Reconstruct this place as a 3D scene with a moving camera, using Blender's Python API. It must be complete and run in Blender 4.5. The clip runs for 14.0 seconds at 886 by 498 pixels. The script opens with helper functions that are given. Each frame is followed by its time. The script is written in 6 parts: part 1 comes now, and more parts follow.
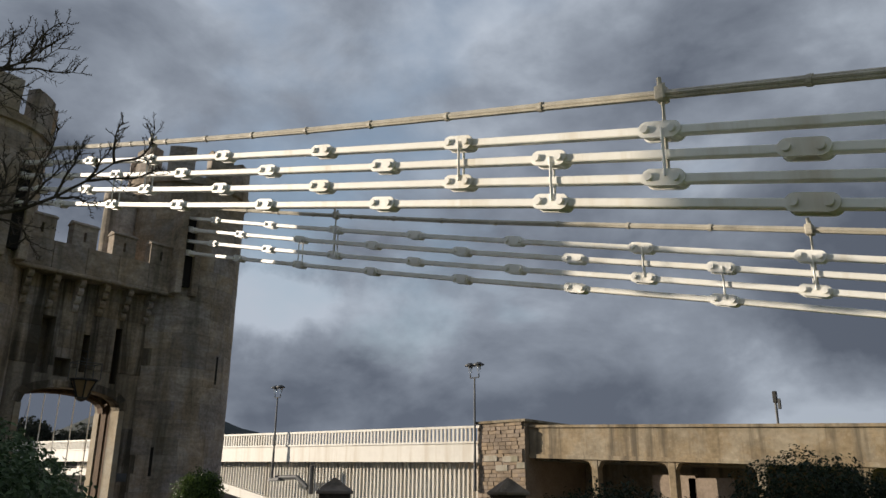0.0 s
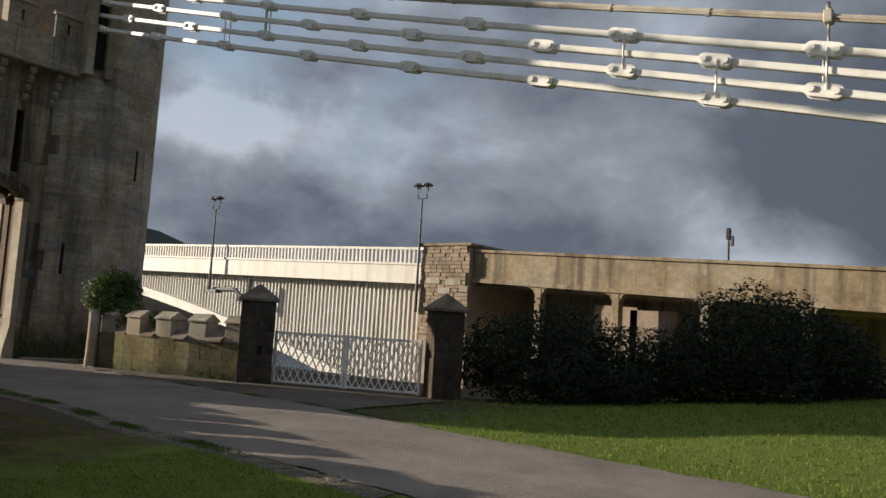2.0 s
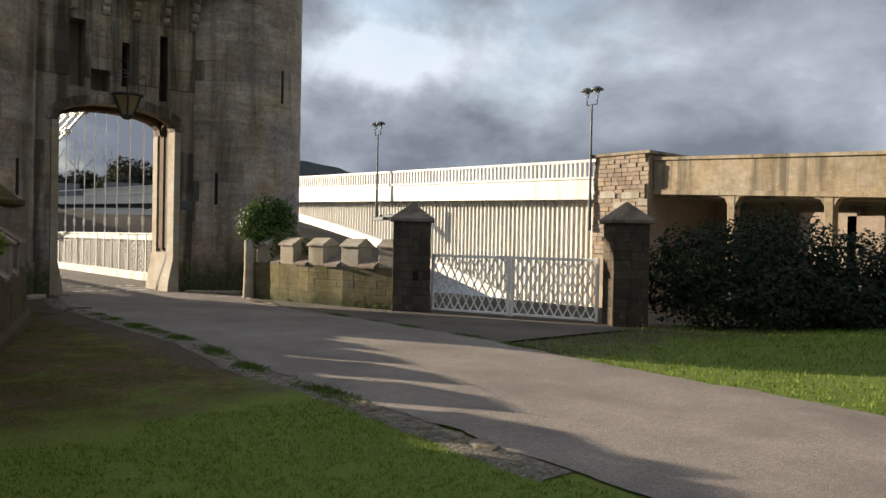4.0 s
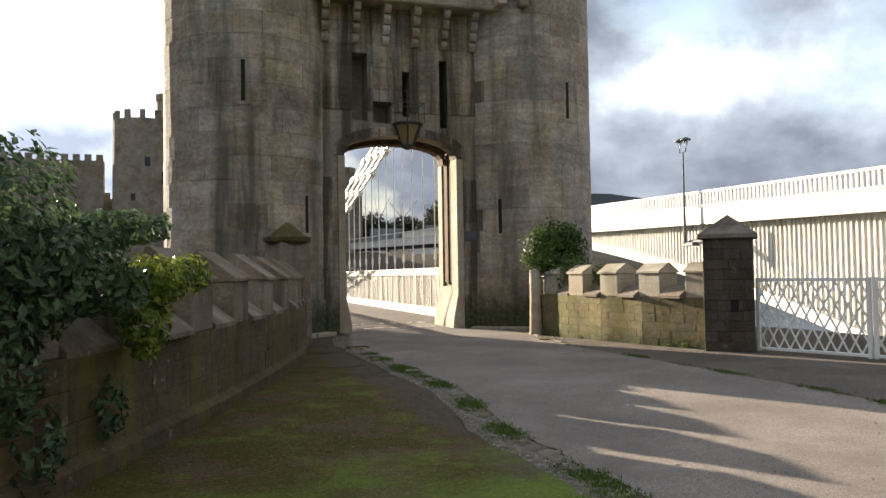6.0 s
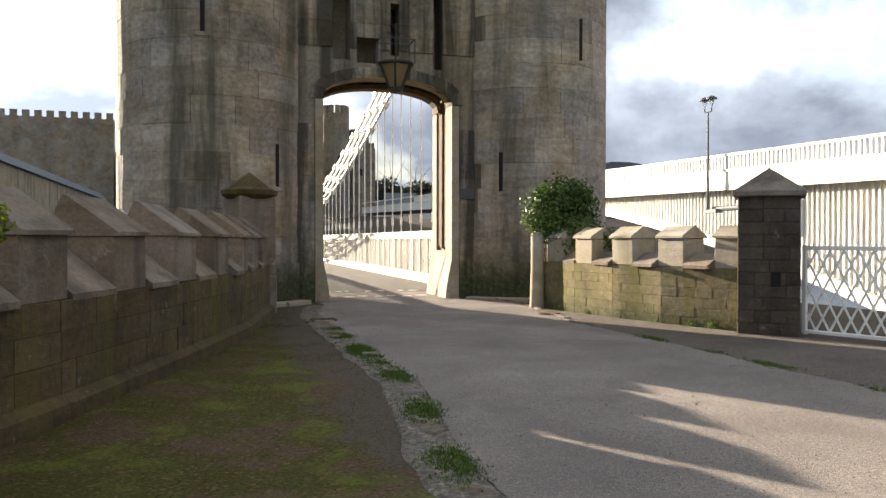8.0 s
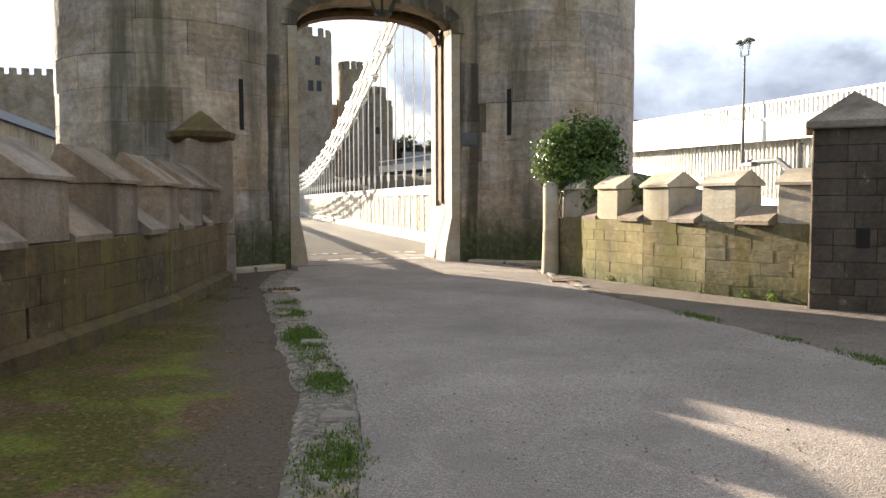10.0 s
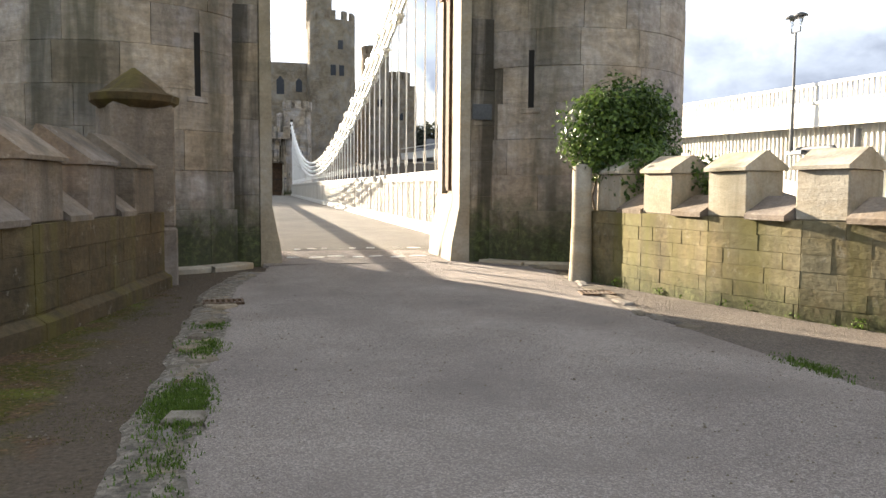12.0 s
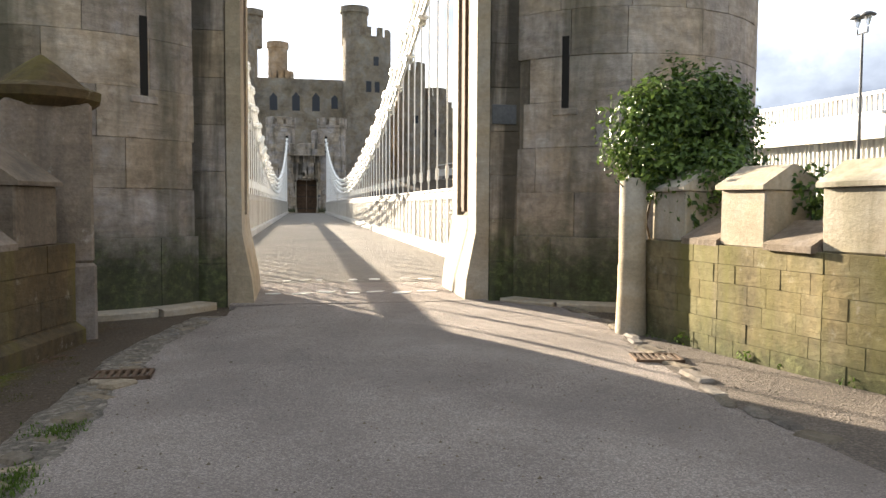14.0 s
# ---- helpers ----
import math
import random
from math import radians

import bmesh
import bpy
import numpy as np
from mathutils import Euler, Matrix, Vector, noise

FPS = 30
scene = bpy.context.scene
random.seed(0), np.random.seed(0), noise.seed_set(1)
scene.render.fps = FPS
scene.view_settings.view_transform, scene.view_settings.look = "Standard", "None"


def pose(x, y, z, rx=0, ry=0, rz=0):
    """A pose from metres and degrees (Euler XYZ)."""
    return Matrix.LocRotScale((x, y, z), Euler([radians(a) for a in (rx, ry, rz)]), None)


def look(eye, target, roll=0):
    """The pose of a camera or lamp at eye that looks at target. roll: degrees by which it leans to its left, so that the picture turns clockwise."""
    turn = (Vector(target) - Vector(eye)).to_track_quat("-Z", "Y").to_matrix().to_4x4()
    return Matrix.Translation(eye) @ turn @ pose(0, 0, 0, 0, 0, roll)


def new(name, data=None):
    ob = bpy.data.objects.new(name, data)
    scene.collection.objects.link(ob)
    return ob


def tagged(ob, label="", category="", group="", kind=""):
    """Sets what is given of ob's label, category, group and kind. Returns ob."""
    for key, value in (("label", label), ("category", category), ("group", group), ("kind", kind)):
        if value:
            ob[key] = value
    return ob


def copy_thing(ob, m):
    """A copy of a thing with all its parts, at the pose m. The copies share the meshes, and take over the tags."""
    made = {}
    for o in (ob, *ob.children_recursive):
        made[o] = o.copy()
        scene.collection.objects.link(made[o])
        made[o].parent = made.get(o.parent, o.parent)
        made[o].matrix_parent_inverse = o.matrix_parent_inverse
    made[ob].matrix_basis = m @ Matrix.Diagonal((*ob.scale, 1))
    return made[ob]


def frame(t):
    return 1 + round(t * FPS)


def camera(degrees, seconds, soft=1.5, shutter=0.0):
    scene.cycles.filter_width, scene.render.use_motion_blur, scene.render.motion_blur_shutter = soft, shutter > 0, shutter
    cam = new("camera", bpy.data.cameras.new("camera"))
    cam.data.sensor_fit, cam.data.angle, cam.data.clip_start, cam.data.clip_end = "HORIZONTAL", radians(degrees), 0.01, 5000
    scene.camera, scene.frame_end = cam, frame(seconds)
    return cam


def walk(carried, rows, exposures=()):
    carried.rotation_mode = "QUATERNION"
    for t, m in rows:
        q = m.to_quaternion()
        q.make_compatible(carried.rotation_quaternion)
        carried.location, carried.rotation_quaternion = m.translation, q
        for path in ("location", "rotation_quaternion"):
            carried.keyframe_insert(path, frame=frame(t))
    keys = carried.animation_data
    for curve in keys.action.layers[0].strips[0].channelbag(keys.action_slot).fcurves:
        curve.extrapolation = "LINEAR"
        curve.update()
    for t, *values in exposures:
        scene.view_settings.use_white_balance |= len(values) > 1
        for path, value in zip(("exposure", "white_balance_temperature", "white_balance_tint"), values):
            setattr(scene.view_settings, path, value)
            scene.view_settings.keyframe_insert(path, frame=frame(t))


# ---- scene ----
cam = camera(59.8, 14.0)
METRES, EYE, TILT, LEAN, TURN = 17.6, 2.02, 0.0, 0.0, -49.2
ROWS = [
    (0.0, 0.0, 0.0, 0.0, -0.14, 17.7, -0.43),
    (0.5, 0.0017, 0.028, -0.0042, -2.96, 16.89, -0.46),
    (1.0, 0.0058, 0.0589, -0.008, -5.19, 11.96, -1.29),
    (1.5, 0.0152, 0.0901, -0.0115, -4.34, 7.69, -2.97),
    (2.0, 0.017, 0.1268, -0.0151, -4.2, 5.5, -3.42),
    (4.5, 0.0202, 0.3065, -0.0247, 15.54, -0.46, -0.38),
    (5.0, 0.0137, 0.3443, -0.0268, 24.14, 1.95, 0.11),
    (5.5, 0.005, 0.3777, -0.029, 30.12, 2.26, 0.41),
    (6.0, -0.0047, 0.4144, -0.031, 31.29, 1.86, 0.88),
    (6.5, -0.0119, 0.4466, -0.0319, 32.03, 1.86, 0.81),
    (7.0, -0.0232, 0.4812, -0.033, 30.07, 1.31, 0.5),
    (7.5, -0.0335, 0.5133, -0.0334, 31.5, 0.67, 0.11),
    (8.0, -0.0472, 0.5456, -0.0358, 32.5, -0.64, -0.07),
    (10.5, -0.1201, 0.7167, -0.0436, 34.63, -4.31, 0.01),
    (11.0, -0.1391, 0.752, -0.0433, 35.32, -4.95, -0.22),
    (11.5, -0.1576, 0.7827, -0.0446, 35.79, -4.85, -0.18),
    (12.0, -0.1745, 0.8173, -0.045, 35.96, -4.45, -0.49),
    (12.5, -0.1888, 0.8485, -0.0452, 37.14, -3.87, -0.01),
    (13.0, -0.204, 0.8818, -0.0451, 35.82, -3.56, -0.87),
    (13.5, -0.2192, 0.9111, -0.0425, 36.55, -3.34, -0.8),
    (14.0, -0.2399, 0.9395, -0.0417, 38.81, -3.23, -0.34),
]
EXPOSURES = [(0.0, 0.36, 6550, 10), (2.2, 0.45, 6650, 10), (4.3, 1.25, 6850, 10), (5.0, 1.45, 6850, 10), (6.0, 1.72, 6850, 10), (7.5, 1.93, 6850, 10), (8.2, 1.98, 6850, 10), (10.3, 2.42, 6850, 10), (12.5, 2.5, 6850, 10), (14.0, 2.42, 6850, 10)]
walk(cam, [(t, pose(-10.7, -23.7, EYE, TILT, LEAN, TURN) @ pose(METRES * x, METRES * y, METRES * z, 90 + pitch, roll, yaw)) for t, x, y, z, yaw, pitch, roll in ROWS], EXPOSURES)


# ---- world and sun ----
SUN_AZ, SUN_EL = -27.0, 12.7            # degrees from +y towards +x, and above the horizon


def nodes_of(tree):
    tree.nodes.clear()

    def nd(kind, **kw):
        n = tree.nodes.new(kind)
        for k, v in kw.items():
            if k in n.inputs:
                n.inputs[k].default_value = v
        return n

    return nd, tree.links.new


def ramp(nd, stops):
    n = nd("ShaderNodeValToRGB")
    el = n.color_ramp.elements
    while len(el) < len(stops):
        el.new(0.5)
    for e, (p, c) in zip(el, stops):
        e.position = p
        e.color = (c, c, c, 1) if isinstance(c, (int, float)) else (*c, 1)
    return n


world = bpy.data.worlds.new("world")
scene.world = world
world.use_nodes = True
nd, link = nodes_of(world.node_tree)
sky = nd("ShaderNodeTexSky")
sky.sky_type, sky.sun_disc = "NISHITA", False
sky.sun_elevation, sky.sun_rotation = radians(SUN_EL), radians(SUN_AZ)
sky.air_density, sky.dust_density = 1.0, 1.5
coord = nd("ShaderNodeTexCoord")
# clouds: the direction is projected on a flat layer, so that they shrink towards the horizon
sep = nd("ShaderNodeSeparateXYZ")
link(coord.outputs["Generated"], sep.inputs[0])
zc = nd("ShaderNodeMath"); zc.operation = "ADD"; zc.inputs[1].default_value = 0.36
link(sep.outputs["Z"], zc.inputs[0])
zm = nd("ShaderNodeMath"); zm.operation = "MAXIMUM"; zm.inputs[1].default_value = 0.05
link(zc.outputs[0], zm.inputs[0])
flat = nd("ShaderNodeVectorMath"); flat.operation = "DIVIDE"
comb = nd("ShaderNodeCombineXYZ")
for k in "XYZ":
    link(zm.outputs[0], comb.inputs[k])
link(coord.outputs["Generated"], flat.inputs[0]); link(comb.outputs[0], flat.inputs[1])
puff = nd("ShaderNodeVectorMath"); puff.operation = "MULTIPLY"; puff.inputs[1].default_value = (1.0, 1.0, 1.7)
link(coord.outputs["Generated"], puff.inputs[0])
n1 = nd("ShaderNodeTexNoise", Scale=2.3, Detail=9.0, Roughness=0.52, Distortion=0.15)
link(puff.outputs[0], n1.inputs["Vector"])
n2 = nd("ShaderNodeTexNoise", Scale=5.0, Detail=8.0, Roughness=0.55, Distortion=0.2)
link(puff.outputs[0], n2.inputs["Vector"])
cover = ramp(nd, [(0.30, 0.25), (0.44, 1.0)])
link(n1.outputs[0], cover.inputs[0])
shade = ramp(nd, [(0.36, (0.66, 0.74, 0.86)), (0.46, (0.39, 0.445, 0.535)), (0.60, (0.17, 0.20, 0.26))])
mixn = nd("ShaderNodeMix"); mixn.data_type = "FLOAT"; mixn.inputs[0].default_value = 0.45
link(n1.outputs[0], mixn.inputs[2]); link(n2.outputs[0], mixn.inputs[3])
# broken banks: thick grey cloud low down, bright gaps above it, each (azimuth, elevation, size in degrees, thickness)
low = nd("ShaderNodeMapRange"); low.interpolation_type = "SMOOTHSTEP"
low.inputs[1].default_value, low.inputs[2].default_value, low.inputs[3].default_value, low.inputs[4].default_value = 0.20, 0.10, 0.0, 0.06
link(sep.outputs["Z"], low.inputs[0])
thick = nd("ShaderNodeMath"); thick.operation = "ADD"
link(mixn.outputs[0], thick.inputs[0]); link(low.outputs[0], thick.inputs[1])
high = nd("ShaderNodeMapRange"); high.interpolation_type = "SMOOTHSTEP"
high.inputs[1].default_value, high.inputs[2].default_value, high.inputs[3].default_value, high.inputs[4].default_value = 0.36, 0.55, 0.0, -0.045
link(sep.outputs["Z"], high.inputs[0])
sum_ = nd("ShaderNodeMath"); sum_.operation = "ADD"
link(thick.outputs[0], sum_.inputs[0]); link(high.outputs[0], sum_.inputs[1])
thick = sum_
warp = nd("ShaderNodeTexNoise", Scale=7.0, Detail=6.0, Roughness=0.6)
link(coord.outputs["Generated"], warp.inputs["Vector"])
bent = nd("ShaderNodeVectorMath"); bent.operation = "MULTIPLY_ADD"
bent.inputs[1].default_value = (0.22, 0.22, 0.16)
link(warp.outputs["Color"], bent.inputs[0]); link(coord.outputs["Generated"], bent.inputs[2])
for az, el, size, amount in ((36, 12.5, 5, -0.15), (43, 11.5, 7, -0.08), (45, 15, 5, -0.05), (39, 19, 8, 0.13), (28, 20, 10, 0.09), (55, 20, 12, 0.03), (77, 5.5, 9, -0.13), (76, 15, 15, 0.06), (14, 5, 13, 0.09), (-9, 16, 10, -0.12), (3, 13, 8, -0.10), (-9, 8, 8, 0.05)):
    ca = math.cos(radians(el))
    spot = Vector((math.sin(radians(az)) * ca + 0.11, math.cos(radians(az)) * ca + 0.11, math.sin(radians(el)) + 0.08))
    off = nd("ShaderNodeVectorMath"); off.operation = "SUBTRACT"; off.inputs[1].default_value = spot
    link(bent.outputs[0], off.inputs[0])
    squash = nd("ShaderNodeVectorMath"); squash.operation = "MULTIPLY"; squash.inputs[1].default_value = (1.0, 1.0, 2.0)
    link(off.outputs[0], squash.inputs[0])
    far_off = nd("ShaderNodeVectorMath"); far_off.operation = "LENGTH"
    link(squash.outputs[0], far_off.inputs[0])
    fade = nd("ShaderNodeMapRange"); fade.interpolation_type = "SMOOTHSTEP"
    fade.inputs[1].default_value, fade.inputs[2].default_value, fade.inputs[3].default_value, fade.inputs[4].default_value = 0.0, radians(size) * 1.5, amount, 0.0
    link(far_off.outputs["Value"], fade.inputs[0])
    more = nd("ShaderNodeMath"); more.operation = "ADD"
    link(thick.outputs[0], more.inputs[0]); link(fade.outputs[0], more.inputs[1])
    thick = more
link(thick.outputs[0], shade.inputs[0])
# thin cloud glows towards the sun
sunv = Vector((math.sin(radians(SUN_AZ)) * math.cos(radians(SUN_EL)), math.cos(radians(SUN_AZ)) * math.cos(radians(SUN_EL)), math.sin(radians(SUN_EL))))
dot = nd("ShaderNodeVectorMath"); dot.operation = "DOT_PRODUCT"; dot.inputs[1].default_value = sunv
link(coord.outputs["Generated"], dot.inputs[0])
half_dot = nd("ShaderNodeMath"); half_dot.operation = "MULTIPLY_ADD"; half_dot.inputs[1].default_value, half_dot.inputs[2].default_value = 0.5, 0.5
link(dot.outputs["Value"], half_dot.inputs[0])
glow = ramp(nd, [(0.0, 0.30), (0.35, 0.34), (0.62, 0.42), (0.90, 0.40), (1.0, 1.0)])
link(half_dot.outputs[0], glow.inputs[0])
lit = nd("ShaderNodeVectorMath"); lit.operation = "SCALE"
link(shade.outputs[0], lit.inputs[0]); link(glow.outputs[0], lit.inputs["Scale"])
skys = nd("ShaderNodeVectorMath"); skys.operation = "SCALE"; skys.inputs["Scale"].default_value = 0.09
link(sky.outputs[0], skys.inputs[0])
mixw = nd("ShaderNodeMix"); mixw.data_type = "RGBA"
link(cover.outputs[0], mixw.inputs[0]); link(skys.outputs[0], mixw.inputs[6]); link(lit.outputs[0], mixw.inputs[7])
bg = nd("ShaderNodeBackground", Strength=1.32)
link(mixw.outputs[2], bg.inputs[0])
out = nd("ShaderNodeOutputWorld")
link(bg.outputs[0], out.inputs[0])

sun_data = bpy.data.lights.new("sun", "SUN")
sun_data.energy, sun_data.angle, sun_data.color = 5.0, radians(0.55), (1.0, 0.88, 0.72)
sun = new("sun", sun_data)
sun.matrix_basis = look(tuple(sunv * 60), (0, 0, 0))

# ---- materials ----
MATS = {}


def material(name, dark, light, grain=18.0, blotch=1.3, rough=0.85, bump=0.25, dist=0.01, metal=0.0, vary=0.0, streak=None, growth=None, spec=0.35, coarse=None, bed=0.0, speckle=None, reach=(0.50, 0.66), narrow=1.7):
    """A worn surface: two scales of noise between two colours, optional run-off streaks, optional growth (colour, top height, softness), vary: spread from piece to piece."""
    m = bpy.data.materials.new(name)
    m.use_nodes = True
    nd, link = nodes_of(m.node_tree)
    geo = nd("ShaderNodeNewGeometry")
    a = nd("ShaderNodeTexNoise", Scale=blotch, Detail=5.0, Roughness=0.6)
    b = nd("ShaderNodeTexNoise", Scale=grain, Detail=4.0, Roughness=0.65)
    for n in (a, b):
        link(geo.outputs["Position"], n.inputs["Vector"])
    mx = nd("ShaderNodeMix"); mx.data_type = "FLOAT"; mx.inputs[0].default_value = 0.45
    link(a.outputs[0], mx.inputs[2]); link(b.outputs[0], mx.inputs[3])
    r = ramp(nd, [(0.33, dark), (0.66, light)])
    link(mx.outputs[0], r.inputs[0])
    col = r.outputs[0]
    if bed:
        sb = nd("ShaderNodeVectorMath"); sb.operation = "MULTIPLY"; sb.inputs[1].default_value = (1.3, 1.3, 5.5)
        link(geo.outputs["Position"], sb.inputs[0])
        bn = nd("ShaderNodeTexNoise", Scale=1.0, Detail=6.0, Roughness=0.7, Distortion=0.6)
        link(sb.outputs[0], bn.inputs["Vector"])
        br = ramp(nd, [(0.3, 1 - bed), (0.7, 1 + bed * 0.6)])
        link(bn.outputs[0], br.inputs[0])
        bmul = nd("ShaderNodeVectorMath"); bmul.operation = "MULTIPLY"
        link(col, bmul.inputs[0]); link(br.outputs[0], bmul.inputs[1])
        col = bmul.outputs[0]
        stain = nd("ShaderNodeTexNoise", Scale=0.55, Detail=7.0, Roughness=0.7, Distortion=0.8)
        link(geo.outputs["Position"], stain.inputs["Vector"])
        st = ramp(nd, [(0.42, (1, 1, 1)), (0.56, (0.94, 0.86, 0.74)), (0.72, (0.60, 0.58, 0.50))])
        link(stain.outputs[0], st.inputs[0])
        smul = nd("ShaderNodeVectorMath"); smul.operation = "MULTIPLY"
        link(col, smul.inputs[0]); link(st.outputs[0], smul.inputs[1])
        col = smul.outputs[0]
        ln = nd("ShaderNodeTexNoise", Scale=5.0, Detail=8.0, Roughness=0.75)
        link(geo.outputs["Position"], ln.inputs["Vector"])
        lr = ramp(nd, [(0.60, 0.0), (0.72, 0.55)])
        link(ln.outputs[0], lr.inputs[0])
        lm = nd("ShaderNodeMix"); lm.data_type = "RGBA"; lm.inputs[7].default_value = (0.50, 0.47, 0.40, 1)
        link(lr.outputs[0], lm.inputs[0]); link(col, lm.inputs[6])
        col = lm.outputs[2]
    if speckle:
        vo = nd("ShaderNodeTexVoronoi", Scale=speckle)
        link(geo.outputs["Position"], vo.inputs["Vector"])
        vb = nd("ShaderNodeSeparateColor")
        link(vo.outputs["Color"], vb.inputs[0])
        vr = ramp(nd, [(0.0, 0.72), (0.6, 0.97), (1.0, 1.45)])
        link(vb.outputs[0], vr.inputs[0])
        smul = nd("ShaderNodeVectorMath"); smul.operation = "MULTIPLY"
        link(col, smul.inputs[0]); link(vr.outputs[0], smul.inputs[1])
        col = smul.outputs[0]
    if streak:
        sc = nd("ShaderNodeVectorMath"); sc.operation = "MULTIPLY"; sc.inputs[1].default_value = (narrow, narrow, 0.11)
        link(geo.outputs["Position"], sc.inputs[0])
        s = nd("ShaderNodeTexNoise", Scale=1.0, Detail=5.0, Roughness=0.62, Distortion=0.3)
        link(sc.outputs[0], s.inputs["Vector"])
        sr = ramp(nd, [(reach[0], 0.0), (reach[1], 0.86)])
        link(s.outputs[0], sr.inputs[0])
        mm = nd("ShaderNodeMix"); mm.data_type = "RGBA"; mm.inputs[7].default_value = (*streak, 1)
        link(sr.outputs[0], mm.inputs[0]); link(col, mm.inputs[6])
        col = mm.outputs[2]
    if vary:
        info = nd("ShaderNodeObjectInfo")
        mr = nd("ShaderNodeMapRange"); mr.inputs[3].default_value, mr.inputs[4].default_value = 1 - vary, 1 + vary
        link(info.outputs["Random"], mr.inputs[0])
        vm = nd("ShaderNodeVectorMath"); vm.operation = "SCALE"
        link(col, vm.inputs[0]); link(mr.outputs[0], vm.inputs["Scale"])
        # some pieces warmer, some greyer
        hop = nd("ShaderNodeMath"); hop.operation = "MULTIPLY"; hop.inputs[1].default_value = 7.31
        link(info.outputs["Random"], hop.inputs[0])
        fr = nd("ShaderNodeMath"); fr.operation = "FRACT"
        link(hop.outputs[0], fr.inputs[0])
        hue = ramp(nd, [(0.0, (1.0 + 0.25 * vary, 1.0, 1.0 - 0.45 * vary)), (0.5, (1, 1, 1)), (1.0, (1.0 - 0.1 * vary, 1.0, 1.0 + 0.4 * vary))])
        link(fr.outputs[0], hue.inputs[0])
        hm_ = nd("ShaderNodeVectorMath"); hm_.operation = "MULTIPLY"
        link(vm.outputs[0], hm_.inputs[0]); link(hue.outputs[0], hm_.inputs[1])
        col = hm_.outputs[0]
    if growth:
        gc, top, soft = growth
        sp = nd("ShaderNodeSeparateXYZ")
        link(geo.outputs["Position"], sp.inputs[0])
        wob = nd("ShaderNodeTexNoise", Scale=2.2, Detail=6.0, Roughness=0.7)
        link(geo.outputs["Position"], wob.inputs["Vector"])
        ad = nd("ShaderNodeMath"); ad.operation = "MULTIPLY_ADD"; ad.inputs[1].default_value = -2.4 * soft
        link(wob.outputs[0], ad.inputs[0]); link(sp.outputs["Z"], ad.inputs[2])
        g = nd("ShaderNodeMapRange"); g.interpolation_type = "SMOOTHSTEP"
        g.inputs[1].default_value, g.inputs[2].default_value, g.inputs[3].default_value, g.inputs[4].default_value = top - soft * 1.2 - soft, top - soft * 1.2 + soft * 0.6, 0.92, 0.0
        link(ad.outputs[0], g.inputs[0])
        # patchy growth, from nearly black to fresh green
        gn = nd("ShaderNodeTexNoise", Scale=9.0, Detail=7.0, Roughness=0.75)
        link(geo.outputs["Position"], gn.inputs["Vector"])
        gr = ramp(nd, [(0.36, tuple(v * 0.55 for v in gc)), (0.52, gc), (0.68, tuple(v * 2.6 for v in gc))])
        link(gn.outputs[0], gr.inputs[0])
        mm = nd("ShaderNodeMix"); mm.data_type = "RGBA"
        link(gr.outputs[0], mm.inputs[7])
        link(g.outputs[0], mm.inputs[0]); link(col, mm.inputs[6])
        col = mm.outputs[2]
    p = nd("ShaderNodeBsdfPrincipled", Roughness=rough, Metallic=metal)
    p.inputs["Specular IOR Level"].default_value = spec
    link(col, p.inputs["Base Color"])
    bm_ = nd("ShaderNodeBump", Strength=bump, Distance=dist)
    if bed:
        hm = nd("ShaderNodeMath"); hm.operation = "ADD"
        link(bn.outputs[0], hm.inputs[0]); link(mx.outputs[0], hm.inputs[1])
        link(hm.outputs[0], bm_.inputs["Height"])
    elif coarse:
        c = nd("ShaderNodeTexVoronoi", Scale=coarse)
        link(geo.outputs["Position"], c.inputs["Vector"])
        cm = nd("ShaderNodeMath"); cm.operation = "ADD"
        link(c.outputs[0], cm.inputs[0]); link(b.outputs[0], cm.inputs[1])
        link(cm.outputs[0], bm_.inputs["Height"])
    else:
        link(mx.outputs[0], bm_.inputs["Height"])
    link(bm_.outputs[0], p.inputs["Normal"])
    o = nd("ShaderNodeOutputMaterial")
    link(p.outputs[0], o.inputs[0])
    MATS[name] = m
    return m


ASHLAR = material("tower_ashlar", (0.20, 0.175, 0.153), (0.525, 0.470, 0.418), grain=11, blotch=1.0, rough=0.92, bump=0.9, dist=0.022, vary=0.17, streak=(0.078, 0.074, 0.050), growth=((0.036, 0.046, 0.015), 0.95, 0.5), bed=0.3, reach=(0.52, 0.67), narrow=1.05)
GATESTONE = material("gateway_ashlar", (0.19, 0.165, 0.138), (0.50, 0.445, 0.385), grain=11, blotch=1.0, rough=0.92, bump=0.9, dist=0.022, vary=0.2, streak=(0.034, 0.030, 0.020), growth=((0.038, 0.048, 0.015), 0.95, 0.5), bed=0.28, reach=(0.42, 0.56), narrow=1.7)
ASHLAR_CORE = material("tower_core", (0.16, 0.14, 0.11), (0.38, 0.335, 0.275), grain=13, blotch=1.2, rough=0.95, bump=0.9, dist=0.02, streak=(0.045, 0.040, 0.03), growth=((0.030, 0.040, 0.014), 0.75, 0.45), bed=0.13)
JAMB = material("jamb_stone", (0.26, 0.225, 0.172), (0.43, 0.385, 0.31), grain=22, blotch=1.8, bump=0.8, dist=0.015, bed=0.14)
